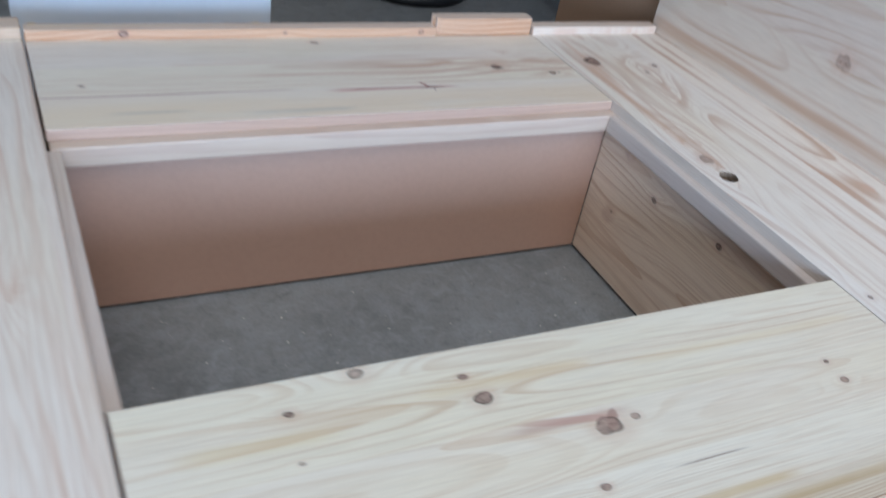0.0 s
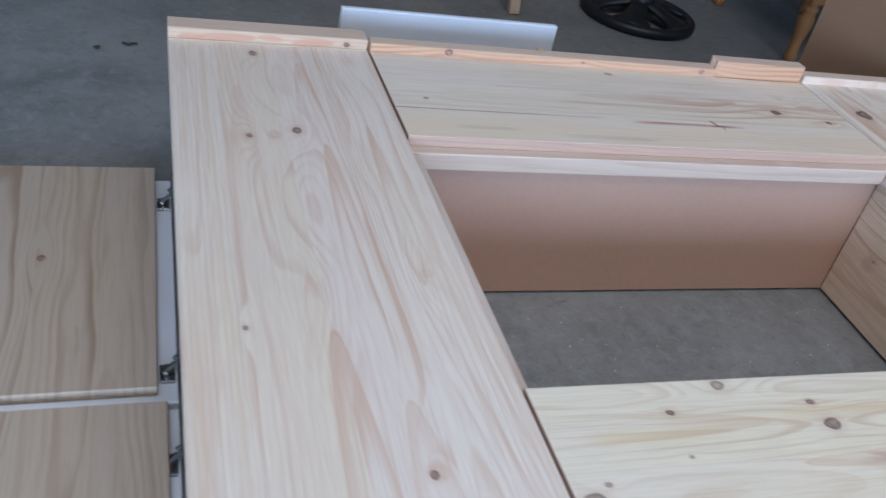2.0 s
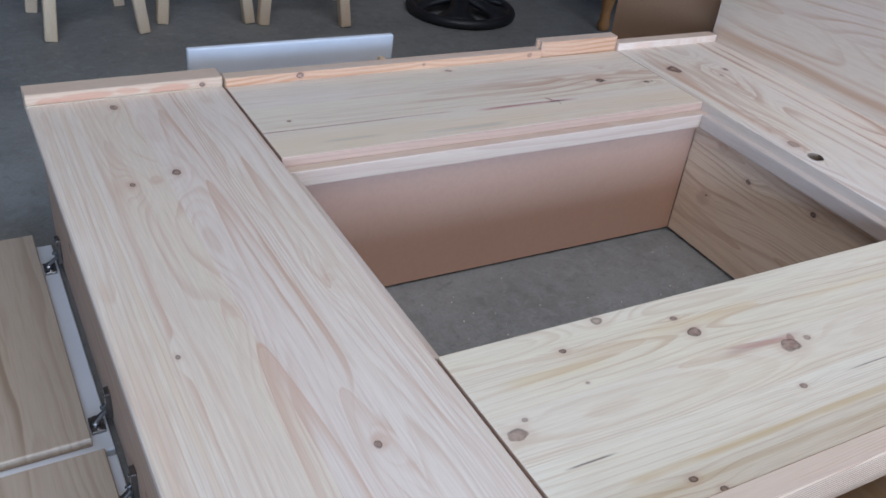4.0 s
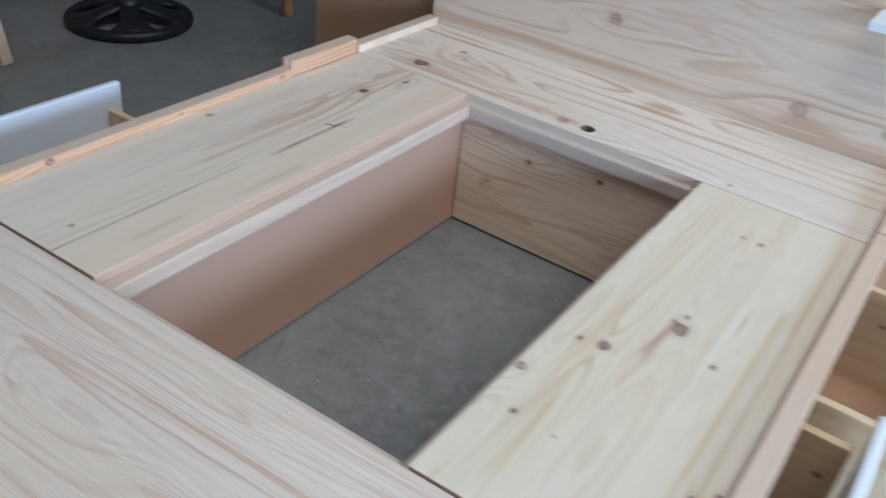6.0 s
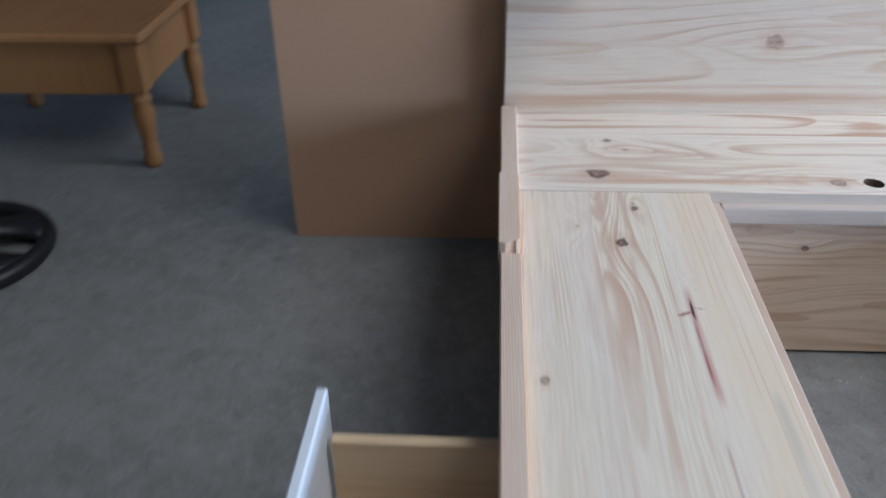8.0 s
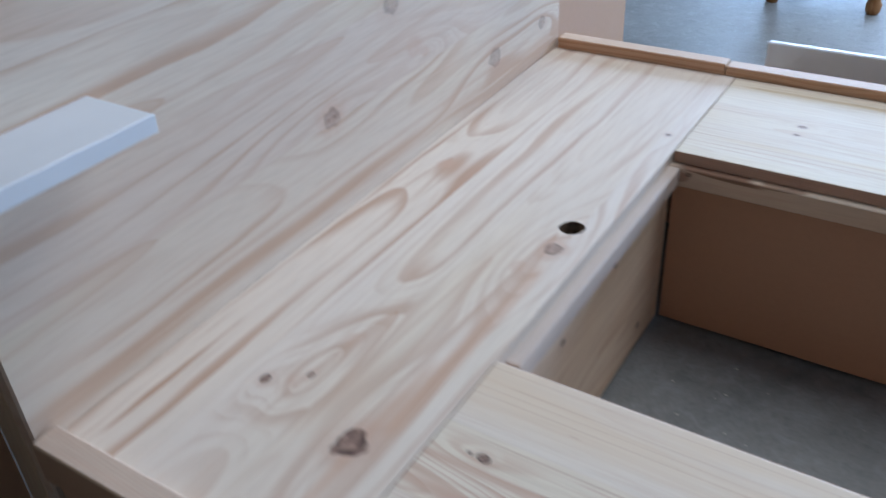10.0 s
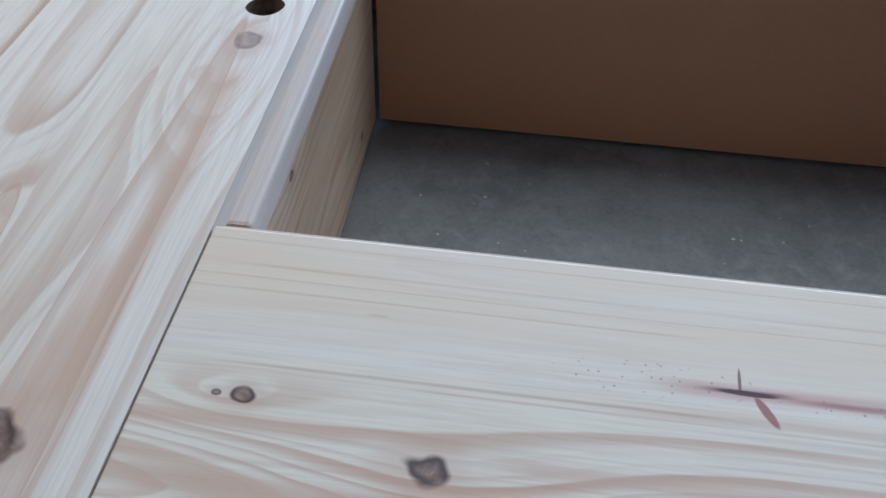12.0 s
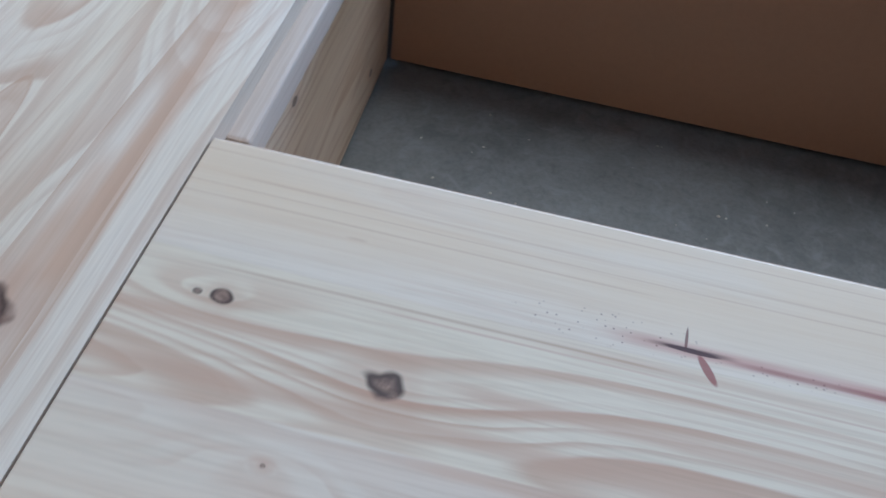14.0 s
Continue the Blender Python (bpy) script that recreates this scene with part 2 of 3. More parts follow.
def concrete(name):
    n = Nodes(name)
    obj, xyz = n.coords()
    a = n.noise(obj, 1.4, 5.0, 0.65, 0.6)
    b = n.noise(obj, 11.0, 6.0, 0.72, 0.5)
    c = n.noise(obj, 130.0, 3.0, 0.7)
    d = n.noise(obj, 30.0, 4.0, 0.6, 0.8)
    col = n.mix(n.ramp(a, 0.3, 0.7), (0.195, 0.192, 0.178), (0.288, 0.28, 0.258))
    col = n.mix(n.ramp(b, 0.42, 0.72, 0.0, 0.6), col, (0.33, 0.325, 0.31))
    col = n.mix(n.ramp(b, 0.42, 0.25, 0.0, 0.6), col, (0.13, 0.13, 0.128))
    col = n.mix(n.ramp(c, 0.35, 0.7, 0.0, 0.2), col, (0.06, 0.062, 0.065))
    col = n.mix(n.ramp(d, 0.52, 0.70, 0.0, 0.5), col, (0.31, 0.31, 0.295))
    col = n.mix(n.ramp(d, 0.46, 0.30, 0.0, 0.35), col, (0.13, 0.132, 0.128))
    n.bump(n.m("ADD", n.m("MULTIPLY", c, 0.4), b), 0.12, 0.002)
    return n.done(col, n.ramp(b, 0.3, 0.7, 0.42, 0.62), 0.0, 0.3)


def plain(name, colour, rough, metal=0.0, vary=0.12, scale=6.0, spec=0.5):
    """One colour with faint stains and a fine tooth."""
    n = Nodes(name)
    obj, xyz = n.coords()
    a = n.noise(obj, scale, 4.0, 0.65)
    b = n.noise(obj, 220.0, 2.0, 0.6)
    dark = tuple(c * (1 - vary * 1.6) for c in colour)
    col = n.mix(n.ramp(a, 0.35, 0.75), colour, dark)
    n.bump(b, 0.06, 0.0005)
    return n.done(col, n.ramp(a, 0.3, 0.7, rough, min(1, rough + 0.14)), metal, spec)


RED, BLUE, BROWN = (0.34, 0.11, 0.085), (0.30, 0.30, 0.30), (0.42, 0.22, 0.12)
FOOT = Matrix.Translation((-1.11, -0.3, 0)) @ Matrix.Rotation(radians(1.5), 4, "Z")
FOOT_IN = FOOT.inverted()


def foot_knot(x, y, r, deep):
    p = FOOT_IN @ Vector((x, y, 0))
    return (p.y, p.x, r, deep)


M_HEAD = pine("pine_head_top", "y", "x", [(-0.258, 0.045, 0.0150, 0.6), (0.203, 0.073, 0.022, 0.95), (-0.416, 0.335, 0.018, 0.3),
              (0.168, 0.235, 0.008, 0.85), (0.135, 0.188, 0.007, 0.6), (0.155, 0.20, 0.014, 0.2), (-0.698, 0.029, 0.007, 0.7), (-0.259, 0.048, 0.03, 0.16), (-0.196, 0.073, 0.013, 0.2), (0.052, 0.181, 0.016, 0.18)],
              tongues=[(-0.023, 0.170, 0.030, 0.22, 0.7), (-0.44, 0.336, 0.022, 0.16, 0.6), (-0.30, 0.062, 0.028, 0.55, 0.75), (-0.2, 0.12, 0.02, 0.3, 0.45)],
              streaks=[(-0.23, 0.20, 0.046, 0.017, (0.62, 0.38, 0.25), 0.75), (0.02, 0.36, 0.066, 0.012, (0.62, 0.38, 0.25), 0.5)], ring=0.115, seed=0.3, contrast=1.0, thin_k=0.3, narrow=0.06, swirl=4.2, late=(0.54, 0.335, 0.225), pale=(0.82, 0.715, 0.61))
M_FAR = pine("pine_far_top", "x", "y", [(-0.067, 0.15, 0.0095, 0.95), (-0.05, 0.149, 0.004, 0.8), (-0.191, 0.185, 0.0165, 0.95), (-1.046, 0.157, 0.0045, 0.9), (-0.563, 0.335, 0.009, 0.6), (-0.136, 0.26, 0.008, 0.2), (-0.136, 0.26, 0.0016, 0.8)],
             [(-1.3, 0.15, 0.035, 0.10, (0.76, 0.585, 0.41), 0.75)] + [(-1.3 + 0.23 * i, 0.2 - 0.11 * ((i * 3) % 4), 0.012 + 0.0118 * i, 0.0012 + 0.0004 * (i % 3), (0.55, 0.36, 0.24), 0.4) for i in range(8) if i != 1] + [(-1.0, -0.15, 0.131, 0.0016, (0.58, 0.33, 0.24), 0.4), (-0.62, -0.31, 0.1025, 0.0095, (0.52, 0.22, 0.18), 0.7), (-0.425, -0.35, 0.1015, 0.0030, (0.05, 0.018, 0.018), 0.9), (-0.58, -0.40, 0.1045, 0.0038, (0.30, 0.09, 0.08), 0.85),
              (-1.2, -0.66, 0.1125, 0.003, RED, 0.85), (-1.03, -0.86, 0.047, 0.009, BLUE, 0.26), (-0.80, -0.56, 0.027, 0.011, BLUE, 0.3),
              (-0.175, 0.1, 0.170, 0.009, (0.60, 0.39, 0.28), 0.7), (-0.75, -0.21, 0.178, 0.009, (0.61, 0.40, 0.29), 0.6), (-0.5, 0.1, 0.212, 0.011, (0.60, 0.39, 0.28), 0.65), (-0.9, -0.2, 0.236, 0.006, (0.64, 0.41, 0.29), 0.4), (-0.4, -0.02, 0.125, 0.002, BROWN, 0.35)],
             ring=0.055, seed=0.62, contrast=1.0, pale=(0.81, 0.71, 0.585), late=(0.58, 0.36, 0.25), thin_k=0.8, narrow=0.12, fade=(-0.60, -0.32, 0.3), calm=[(-0.05, 0.125, 0.2), (0.24, 0.4, 0.7)], pins=[(-0.33, 0.0995, 0.085, 0.017), (-0.45, 0.104, 0.06, 0.010)], swirl=3.2,
             blots=[(-0.3985, 0.1155, 0.0145, 0.0036, -62, (0.33, 0.10, 0.085), 0.9), (-0.384, 0.093, 0.013, 0.0013, 86, (0.16, 0.05, 0.045), 0.85), (-0.388, 0.1025, 0.022, 0.0024, -2, (0.07, 0.025, 0.024), 0.95)])
M_NEAR = pine("pine_near_top", "x", "y", [(-0.82, -0.656, 0.012, 0.65), (-0.694, -0.693, 0.0055, 0.85), (-0.686, -0.734, 0.0115, 0.85), (-0.915, -0.698, 0.0075, 0.85),
              (-0.552, -0.816, 0.0165, 0.75), (-0.512, -0.812, 0.006, 0.7), (-1.07, -0.82, 0.012, 0.7), (-1.046, -0.80, 0.0045, 0.6), (-0.92, -0.77, 0.0032, 0.6), (-0.611, -0.895, 0.006, 0.8),
              (-0.172, -0.798, 0.0055, 0.85), (-0.174, -0.835, 0.0055, 0.8), (-0.897, -0.973, 0.007, 0.9), (-0.87, -1.0, 0.007, 0.85)],
              [(-0.70, -0.50, -0.797, 0.010, (0.46, 0.27, 0.20), 0.65), (-0.53, -0.39, -0.8945, 0.0018, (0.22, 0.12, 0.08), 0.8), (-1.053, -0.957, -0.8955, 0.0024, (0.15, 0.085, 0.06), 0.9), (-1.0, -0.35, -0.945, 0.010, (0.60, 0.40, 0.17), 0.6), (-0.78, -0.50, -0.708, 0.013, (0.70, 0.51, 0.28), 0.5), (-0.48, -0.03, -0.725, 0.012, (0.72, 0.55, 0.33), 0.4), (-1.06, -0.85, -0.735, 0.018, (0.70, 0.54, 0.30), 0.4), (-0.45, -0.02, -0.972, 0.010, (0.62, 0.44, 0.22), 0.45), (-1.1, -0.1, -0.975, 0.006, (0.58, 0.40, 0.20), 0.4)],
              ring=0.036, seed=0.15, contrast=0.65, pale=(0.81, 0.705, 0.555), late=(0.62, 0.43, 0.27), swirl=3.4, stave=0.092, thin_k=1.0, narrow=0.2,
              tongues=[(-0.52, -0.712, 0.016, -0.26, 0.5), (-0.775, -0.717, 0.028, -0.30, 0.6), (-0.768, -0.792, 0.020, 0.22, 0.6), (-0.13, -0.803, 0.018, -0.16, 0.45)],
              blots=[(-0.60, -0.795, 0.075, 0.007, -8, (0.50, 0.28, 0.21), 0.6), (-0.545, -0.808, 0.022, 0.008, 55, (0.30, 0.17, 0.13), 0.7)])
M_FOOT = pine("pine_foot_top", "y", "x", [foot_knot(-1.377, 0.312, 0.010, 0.85), foot_knot(-1.404, -0.024, 0.0075, 0.85), foot_knot(-1.32, 0.001, 0.010, 0.9),
              foot_knot(-1.36, -0.02, 0.016, 0.25), foot_knot(-1.242, -0.762, 0.014, 0.25), foot_knot(-1.248, -0.768, 0.0065, 0.75), foot_knot(-1.439, -0.516, 0.0055, 0.7), foot_knot(-1.341, -0.441, 0.016, 0.12), foot_knot(-1.184, 0.305, 0.018, 0.14), foot_knot(-1.174, -0.408, 0.010, 0.15)],
              tongues=[(-0.22, -0.222, 0.030, -0.34, 0.9), (0.26, -0.158, 0.024, -0.36, 0.8), (0.33, -0.07, 0.016, -0.34, 0.75), (0.584, -0.166, 0.024, -0.20, 0.6), (-0.133, -0.075, 0.016, 0.10, 0.6),
                       (-0.35, -0.15, 0.028, -0.16, 0.5), (-0.10, -0.239, 0.014, -0.075, 0.6), (0.47, -0.30, 0.03, -0.5, 0.35)],
              streaks=[(-0.76, 0.66, -0.352, 0.006, (0.68, 0.50, 0.34), 0.45), (-0.76, 0.5, -0.395, 0.004, (0.68, 0.49, 0.33), 0.4), (-0.6, 0.66, -0.375, 0.002, (0.60, 0.42, 0.28), 0.4)] + [(-0.76 + 0.09 * (i % 3), 0.40 + 0.08 * (i % 4), -0.409 + 0.0085 * i, 0.0016, (0.60, 0.43, 0.28), 0.45) for i in range(9)] + [(-0.3 + 0.05 * i, 0.64, -0.128 + 0.006 * i, 0.0016, (0.56, 0.36, 0.24), 0.5) for i in range(5)]
                      + [(-0.76, -0.05, -0.062 + 0.011 * i, 0.002, (0.60, 0.41, 0.29), 0.45) for i in range(5)],
              ring=0.08, seed=0.8, contrast=0.9, pale=(0.775, 0.655, 0.54), late=(0.60, 0.38, 0.265), stave=0.103, thin_k=0.55, narrow=0.2, calm=[(-0.43, -0.335, 0.3)])
M_HEADBOARD = pine("pine_headboard", "y", "z", [(-0.199, 0.552, 0.021, 0.42), (-0.199, 0.552, 0.034, 0.16), (-0.190, 0.551, 0.003, 0.7), (-0.205, 0.551, 0.003, 0.7), (-0.725, 0.462, 0.021, 0.40), (-0.435, 0.583, 0.022, 0.2), (-0.376, 0.674, 0.020, 0.38), (-0.937, 0.468, 0.016, 0.4), (-0.467, 0.562, 0.012, 0.2)],
                   tongues=[(0.10, 0.70, 0.03, 0.3, 0.6), (-0.25, 0.66, 0.02, 0.3, 0.5), (-0.30, 0.60, 0.03, -0.3, 0.4), (0.16, 0.54, 0.025, 0.3, 0.55)],
                   streaks=[(-1.05, 0.40, 0.418, 0.022, (0.56, 0.36, 0.24), 0.6), (-0.9, 0.2, 0.447, 0.008, (0.58, 0.38, 0.26), 0.5)],
                   ring=0.105, seed=0.45, contrast=0.8, pale=(0.73, 0.61, 0.50), late=(0.55, 0.35, 0.235), stave=0.13, swirl=5.0, thin_k=0.35, narrow=0.1)
M_WALL = pine("pine_inner_wall", "y", "z", [(-0.205, 0.262, 0.0095, 0.8), (-0.403, 0.282, 0.0085, 0.95), (-0.085, 0.145, 0.022, 0.2), (-0.094, 0.162, 0.004, 0.7), (-0.547, 0.056, 0.007, 0.8), (-0.10, 0.31, 0.02, 0.3)],
              tongues=[(-0.25, 0.09, 0.03, 0.3, 0.5), (-0.35, 0.13, 0.03, -0.3, 0.5), (-0.18, 0.30, 0.02, 0.2, 0.5)],
              ring=0.06, seed=0.22, contrast=0.85, late=(0.58, 0.34, 0.19), pale=(0.90, 0.72, 0.535), thin_k=0.5, stave=0.2, narrow=0.1)
# plank sides: pine darker than the tops, to hold down the doorway light
M_EDGE = pine("pine_plank_edge_dimmed", "x", "z", ring=0.03, seed=0.9, contrast=0.9, pale=(0.52, 0.335, 0.24), late=(0.42, 0.26, 0.19), shift="random")
M_EDGE_Y = pine("pine_plank_edge_across_dimmed", "y", "z", ring=0.014, seed=0.9, contrast=0.5, pale=(0.68, 0.57, 0.47), late=(0.50, 0.34, 0.24), shift="random")
M_RAIL_Y = pine("pine_head_rail", "y", "x", ring=0.03, seed=0.2, contrast=0.7, pale=(0.66, 0.555, 0.49), late=(0.50, 0.36, 0.28))
M_DRAWER = pine("pine_drawer_side", "y", "z", [(-1.10, 0.24, 0.007, 0.9), (-1.18, 0.17, 0.006, 0.9), (0.30, 0.25, 0.008, 0.9)], ring=0.1, seed=0.6, contrast=0.5, pale=(0.74, 0.55, 0.35), late=(0.58, 0.35, 0.18))
M_DRAWER_X = pine("pine_drawer_back", "x", "z", ring=0.04, seed=0.35, contrast=0.75, pale=(0.74, 0.55, 0.35), late=(0.58, 0.35, 0.18), shift="random")
# darker brown here carries the shade and warm bounce on the far end
M_END = pine("pine_end_panel_shaded", "z", "x", [(0.332, 0.092, 0.013, 0.9), (0.268, 0.014, 0.009, 0.9), (0.335, 0.355, 0.014, 0.8)], ring=0.04, seed=0.35, contrast=0.7, pale=(0.57, 0.41, 0.28), late=(0.38, 0.21, 0.12))
M_LONG = pine("pine_lengthwise", "x", "z", ring=0.05, seed=0.5, contrast=1.0, late=(0.50, 0.33, 0.245), pale=(0.62, 0.47, 0.365), shift="random")
M_CROSS = pine("pine_crosswise", "y", "z", [(-1.10, 0.24, 0.008, 0.9), (-1.18, 0.19, 0.007, 0.9), (0.30, 0.25, 0.009, 0.9)], ring=0.03, seed=0.9, contrast=0.5, pale=(0.68, 0.57, 0.42))
# paler than the bars' orange sides: sky gloss put into the colour
M_TRIM = pine("pine_trim", "x", "y", [(-0.949, 0.357, 0.011, 0.9), (-0.62, 0.357, 0.006, 0.7)], ring=0.012, seed=0.1, contrast=0.7, stave=0.3, shift=0.0, pale=(0.71, 0.555, 0.43))
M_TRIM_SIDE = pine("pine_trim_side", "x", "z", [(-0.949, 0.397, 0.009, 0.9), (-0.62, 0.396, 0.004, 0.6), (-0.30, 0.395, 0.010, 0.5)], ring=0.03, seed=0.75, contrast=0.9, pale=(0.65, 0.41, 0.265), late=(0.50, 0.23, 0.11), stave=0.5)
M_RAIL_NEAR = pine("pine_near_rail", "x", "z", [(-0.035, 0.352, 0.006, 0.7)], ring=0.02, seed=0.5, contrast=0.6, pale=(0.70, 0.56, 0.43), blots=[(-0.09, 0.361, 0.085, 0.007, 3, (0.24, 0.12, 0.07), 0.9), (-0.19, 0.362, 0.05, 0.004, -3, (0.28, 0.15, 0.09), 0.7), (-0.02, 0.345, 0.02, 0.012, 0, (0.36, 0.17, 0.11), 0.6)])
# outer faces of the bars, painted darker to offset strong doorway light
M_TRIM_OUT = pine("pine_trim_outer_dimmed", "x", "z", [(-0.5, 0.38, 0.008, 0.6)], ring=0.014, seed=0.55, contrast=1.0, pale=(0.57, 0.42, 0.30), late=(0.35, 0.19, 0.115), stave=0.5)
FILLER = (0.54, 0.255, 0.155)
M_TRIM_FOOT = pine("pine_trim_filled", "x", "z", [(-0.05, 0.395, 0.007, 0.8)], ring=0.02, seed=0.4, contrast=0.3, pale=(0.62, 0.44, 0.31), late=(0.44, 0.28, 0.17), stave=0.5,
                   blots=[(-0.30, 0.394, 0.07, 0.010, 2, FILLER, 0.65), (-0.21, 0.398, 0.03, 0.008, -4, FILLER, 0.5), (-0.12, 0.393, 0.05, 0.012, 3, FILLER, 0.65), (-0.37, 0.39, 0.03, 0.01, 0, FILLER, 0.6)])
# the shade over the open flaps is put into this darker pine
M_FLAP = pine("pine_flap_shaded", "y", "x", [foot_knot(-1.77, 0.078, 0.009, 0.9)], ring=0.1, seed=0.33, contrast=1.0, pale=(0.475, 0.37, 0.275), late=(0.30, 0.20, 0.13), narrow=0.15)
# recessed face below the overhang: its shade is mixed into the pine colour
M_FACE = pine("pine_cabinet_face_shaded", "y", "z", [(0.4, 0.2, 0.012, 0.8), (-0.2, 0.12, 0.01, 0.8)], ring=0.03, seed=0.27, contrast=0.8, pale=(0.46, 0.325, 0.245), late=(0.33, 0.18, 0.12), thin_k=0.8)
M_STOOL = pine("pine_stool", "z", "x", ring=0.012, seed=0.4, contrast=0.35, pale=(0.66, 0.52, 0.36), shift=0.0)
M_ORANGE = pine("varnished_pine", "z", "x", ring=0.02, seed=0.4, contrast=0.6, pale=(0.43, 0.195, 0.07), late=(0.29, 0.10, 0.028), shift=0.0)
M_ORANGE_TOP = pine("varnished_pine_top", "x", "y", ring=0.03, seed=0.4, contrast=0.6, pale=(0.43, 0.195, 0.07), late=(0.29, 0.10, 0.028))
M_MDF = mdf("brown_fibreboard")
# same board, lighter and pinker: bluish daylight on the far panel, in colour
M_MDF_ROSE = mdf("daylit_fibreboard", (0.61, 0.37, 0.262), (0.55, 0.33, 0.23))
M_FLOOR = concrete("grey_concrete")
M_WHITE = plain("white_paint", (0.75, 0.77, 0.79), 0.32, vary=0.04)
M_PLASTER = plain("grey_plaster", (0.24, 0.24, 0.235), 0.85, vary=0.2, scale=1.5)
M_IRON = plain("black_iron", (0.013, 0.013, 0.015), 0.42, vary=0.3)
M_STEEL = plain("nickel_steel", (0.30, 0.29, 0.28), 0.25, metal=1.0, vary=0.2, scale=40)
M_BARK = plain("knot_hole_bark", (0.30, 0.20, 0.13), 0.8, vary=0.4, scale=90)
M_LEAF = plain("dry_leaf", (0.05, 0.05, 0.03), 0.8)
M_CRUMB = plain("pale_wood_crumb", (0.66, 0.60, 0.50), 0.8)


# ---- mesh helpers ----
def slab(pts, z0, z1, bev=0.0015, bm=None, segments=1):
    """An upright prism over the outline pts (counter-clockwise), with its edges eased."""
    bm = bm or bmesh.new()
    lo = [bm.verts.new((x, y, z0)) for x, y in pts]
    hi = [bm.verts.new((x, y, z1)) for x, y in pts]
    k = len(pts)
    faces = [bm.faces.new(hi), bm.faces.new(lo[::-1])]
    for i in range(k):
        j = (i + 1) % k
        faces.append(bm.faces.new((lo[i], lo[j], hi[j], hi[i])))
    if bev:
        edges = {e for f in faces for e in f.edges}
        bmesh.ops.bevel(bm, geom=list(edges), offset=bev, segments=segments, affect="EDGES", profile=0.6)
    return bm


def box(x0, x1, y0, y1, z0, z1, bev=0.0015, bm=None):
    return slab([(x0, y0), (x1, y0), (x1, y1), (x0, y1)], z0, z1, bev, bm)


def lathe(profile, sides=20, m=None, bm=None):
    """A turned body round z; profile: (radius, height) from below."""
    bm = bm or bmesh.new()
    m = m or Matrix()
    rings = []
    for r, z in profile:
        rings.append([bm.verts.new(m @ Vector((r * math.cos(a), r * math.sin(a), z))) for a in (2 * math.pi * i / sides for i in range(sides))])
    for a, b in zip(rings, rings[1:]):
        for i in range(sides):
            j = (i + 1) % sides
            bm.faces.new((a[i], a[j], b[j], b[i])).smooth = True
    bm.faces.new(rings[0][::-1])
    bm.faces.new(rings[-1])
    return bm


def beam(a, b, wide, deep, bev=0.003, bm=None, taper=1.0):
    """A square bar from a to b."""
    bm = bm or bmesh.new()
    a, b = Vector(a), Vector(b)
    d = (b - a).normalized()
    side = d.cross(Vector((0, 1, 0) if abs(d.y) < 0.8 else (1, 0, 0))).normalized()
    other = d.cross(side)
    vs = []
    for p, k in ((a, taper), (b, 1.0)):
        for sx, sy in ((-1, -1), (1, -1), (1, 1), (-1, 1)):
            vs.append(bm.verts.new(p + side * sx * wide / 2 * k + other * sy * deep / 2 * k))
    faces = [bm.faces.new(vs[3::-1]), bm.faces.new(vs[4:])]
    for i in range(4):
        j = (i + 1) % 4
        faces.append(bm.faces.new((vs[i], vs[j], vs[4 + j], vs[4 + i])))
    bmesh.ops.recalc_face_normals(bm, faces=faces)
    if bev:
        bmesh.ops.bevel(bm, geom=list({e for f in faces for e in f.edges}), offset=bev, segments=1, affect="EDGES")
    return bm


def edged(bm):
    """Gives the side faces of a plank the second material, a pine toned darker for the light on them."""
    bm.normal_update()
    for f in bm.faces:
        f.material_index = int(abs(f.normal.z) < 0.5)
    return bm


def part(name, bm, material, parent=None, label=""):
    me = bpy.data.meshes.new(name)
    bm.to_mesh(me)
    bm.free()
    for mat in material if isinstance(material, (list, tuple)) else (material,):
        me.materials.append(mat)
    ob = new(name, me)
    if parent:
        ob.parent = parent
    return tagged(ob, label)


def thing(name, label, category, group="", m=None):
    ob = new(name)
    ob.empty_display_size = 0.1
    if m:
        ob.matrix_world = m
    return tagged(ob, label, category, group)


# ---- the setting ----
H, T = 0.385, 0.022
X0, X1, Y0, Y1, TOP = -6.0, 4.0, -5.0, 5.0, 4.0
tagged(part("floor", box(X0 - 3, X1 + 3, Y0 - 8, Y1 + 1, -0.2, 0.0, 0), M_FLOOR), "worn dark grey concrete workshop floor with pale scuffs", "floor", kind="structure")
tagged(part("wall_north", box(X0, X1, Y1, Y1 + 0.2, 0, TOP, 0), M_PLASTER), "grey plastered workshop wall", "wall", kind="structure")
tagged(part("wall_west", box(X0 - 0.2, X0, Y0 - 0.2, Y1 + 0.2, 0, TOP, 0), M_PLASTER), "grey plastered workshop wall", "wall", kind="structure")
tagged(part("wall_east", box(X1, X1 + 0.2, Y0 - 0.2, Y1 + 0.2, 0, TOP, 0), M_PLASTER), "grey plastered workshop wall", "wall", kind="structure")
bm = box(X0, -4.9, Y0 - 0.2, Y0, 0, TOP, 0)
box(1.2, X1, Y0 - 0.2, Y0, 0, TOP, 0, bm)
box(-4.9, 1.2, Y0 - 0.2, Y0, 2.45, TOP, 0, bm)
tagged(part("wall_south", bm, M_PLASTER), "grey plastered wall with a wide open doorway", "wall", kind="structure")
bm = box(X0 - 0.2, X1 + 0.2, Y0 - 0.2, -3.85, TOP, TOP + 0.15, 0)
box(X0 - 0.2, X1 + 0.2, -0.75, Y1 + 0.2, TOP, TOP + 0.15, 0, bm)
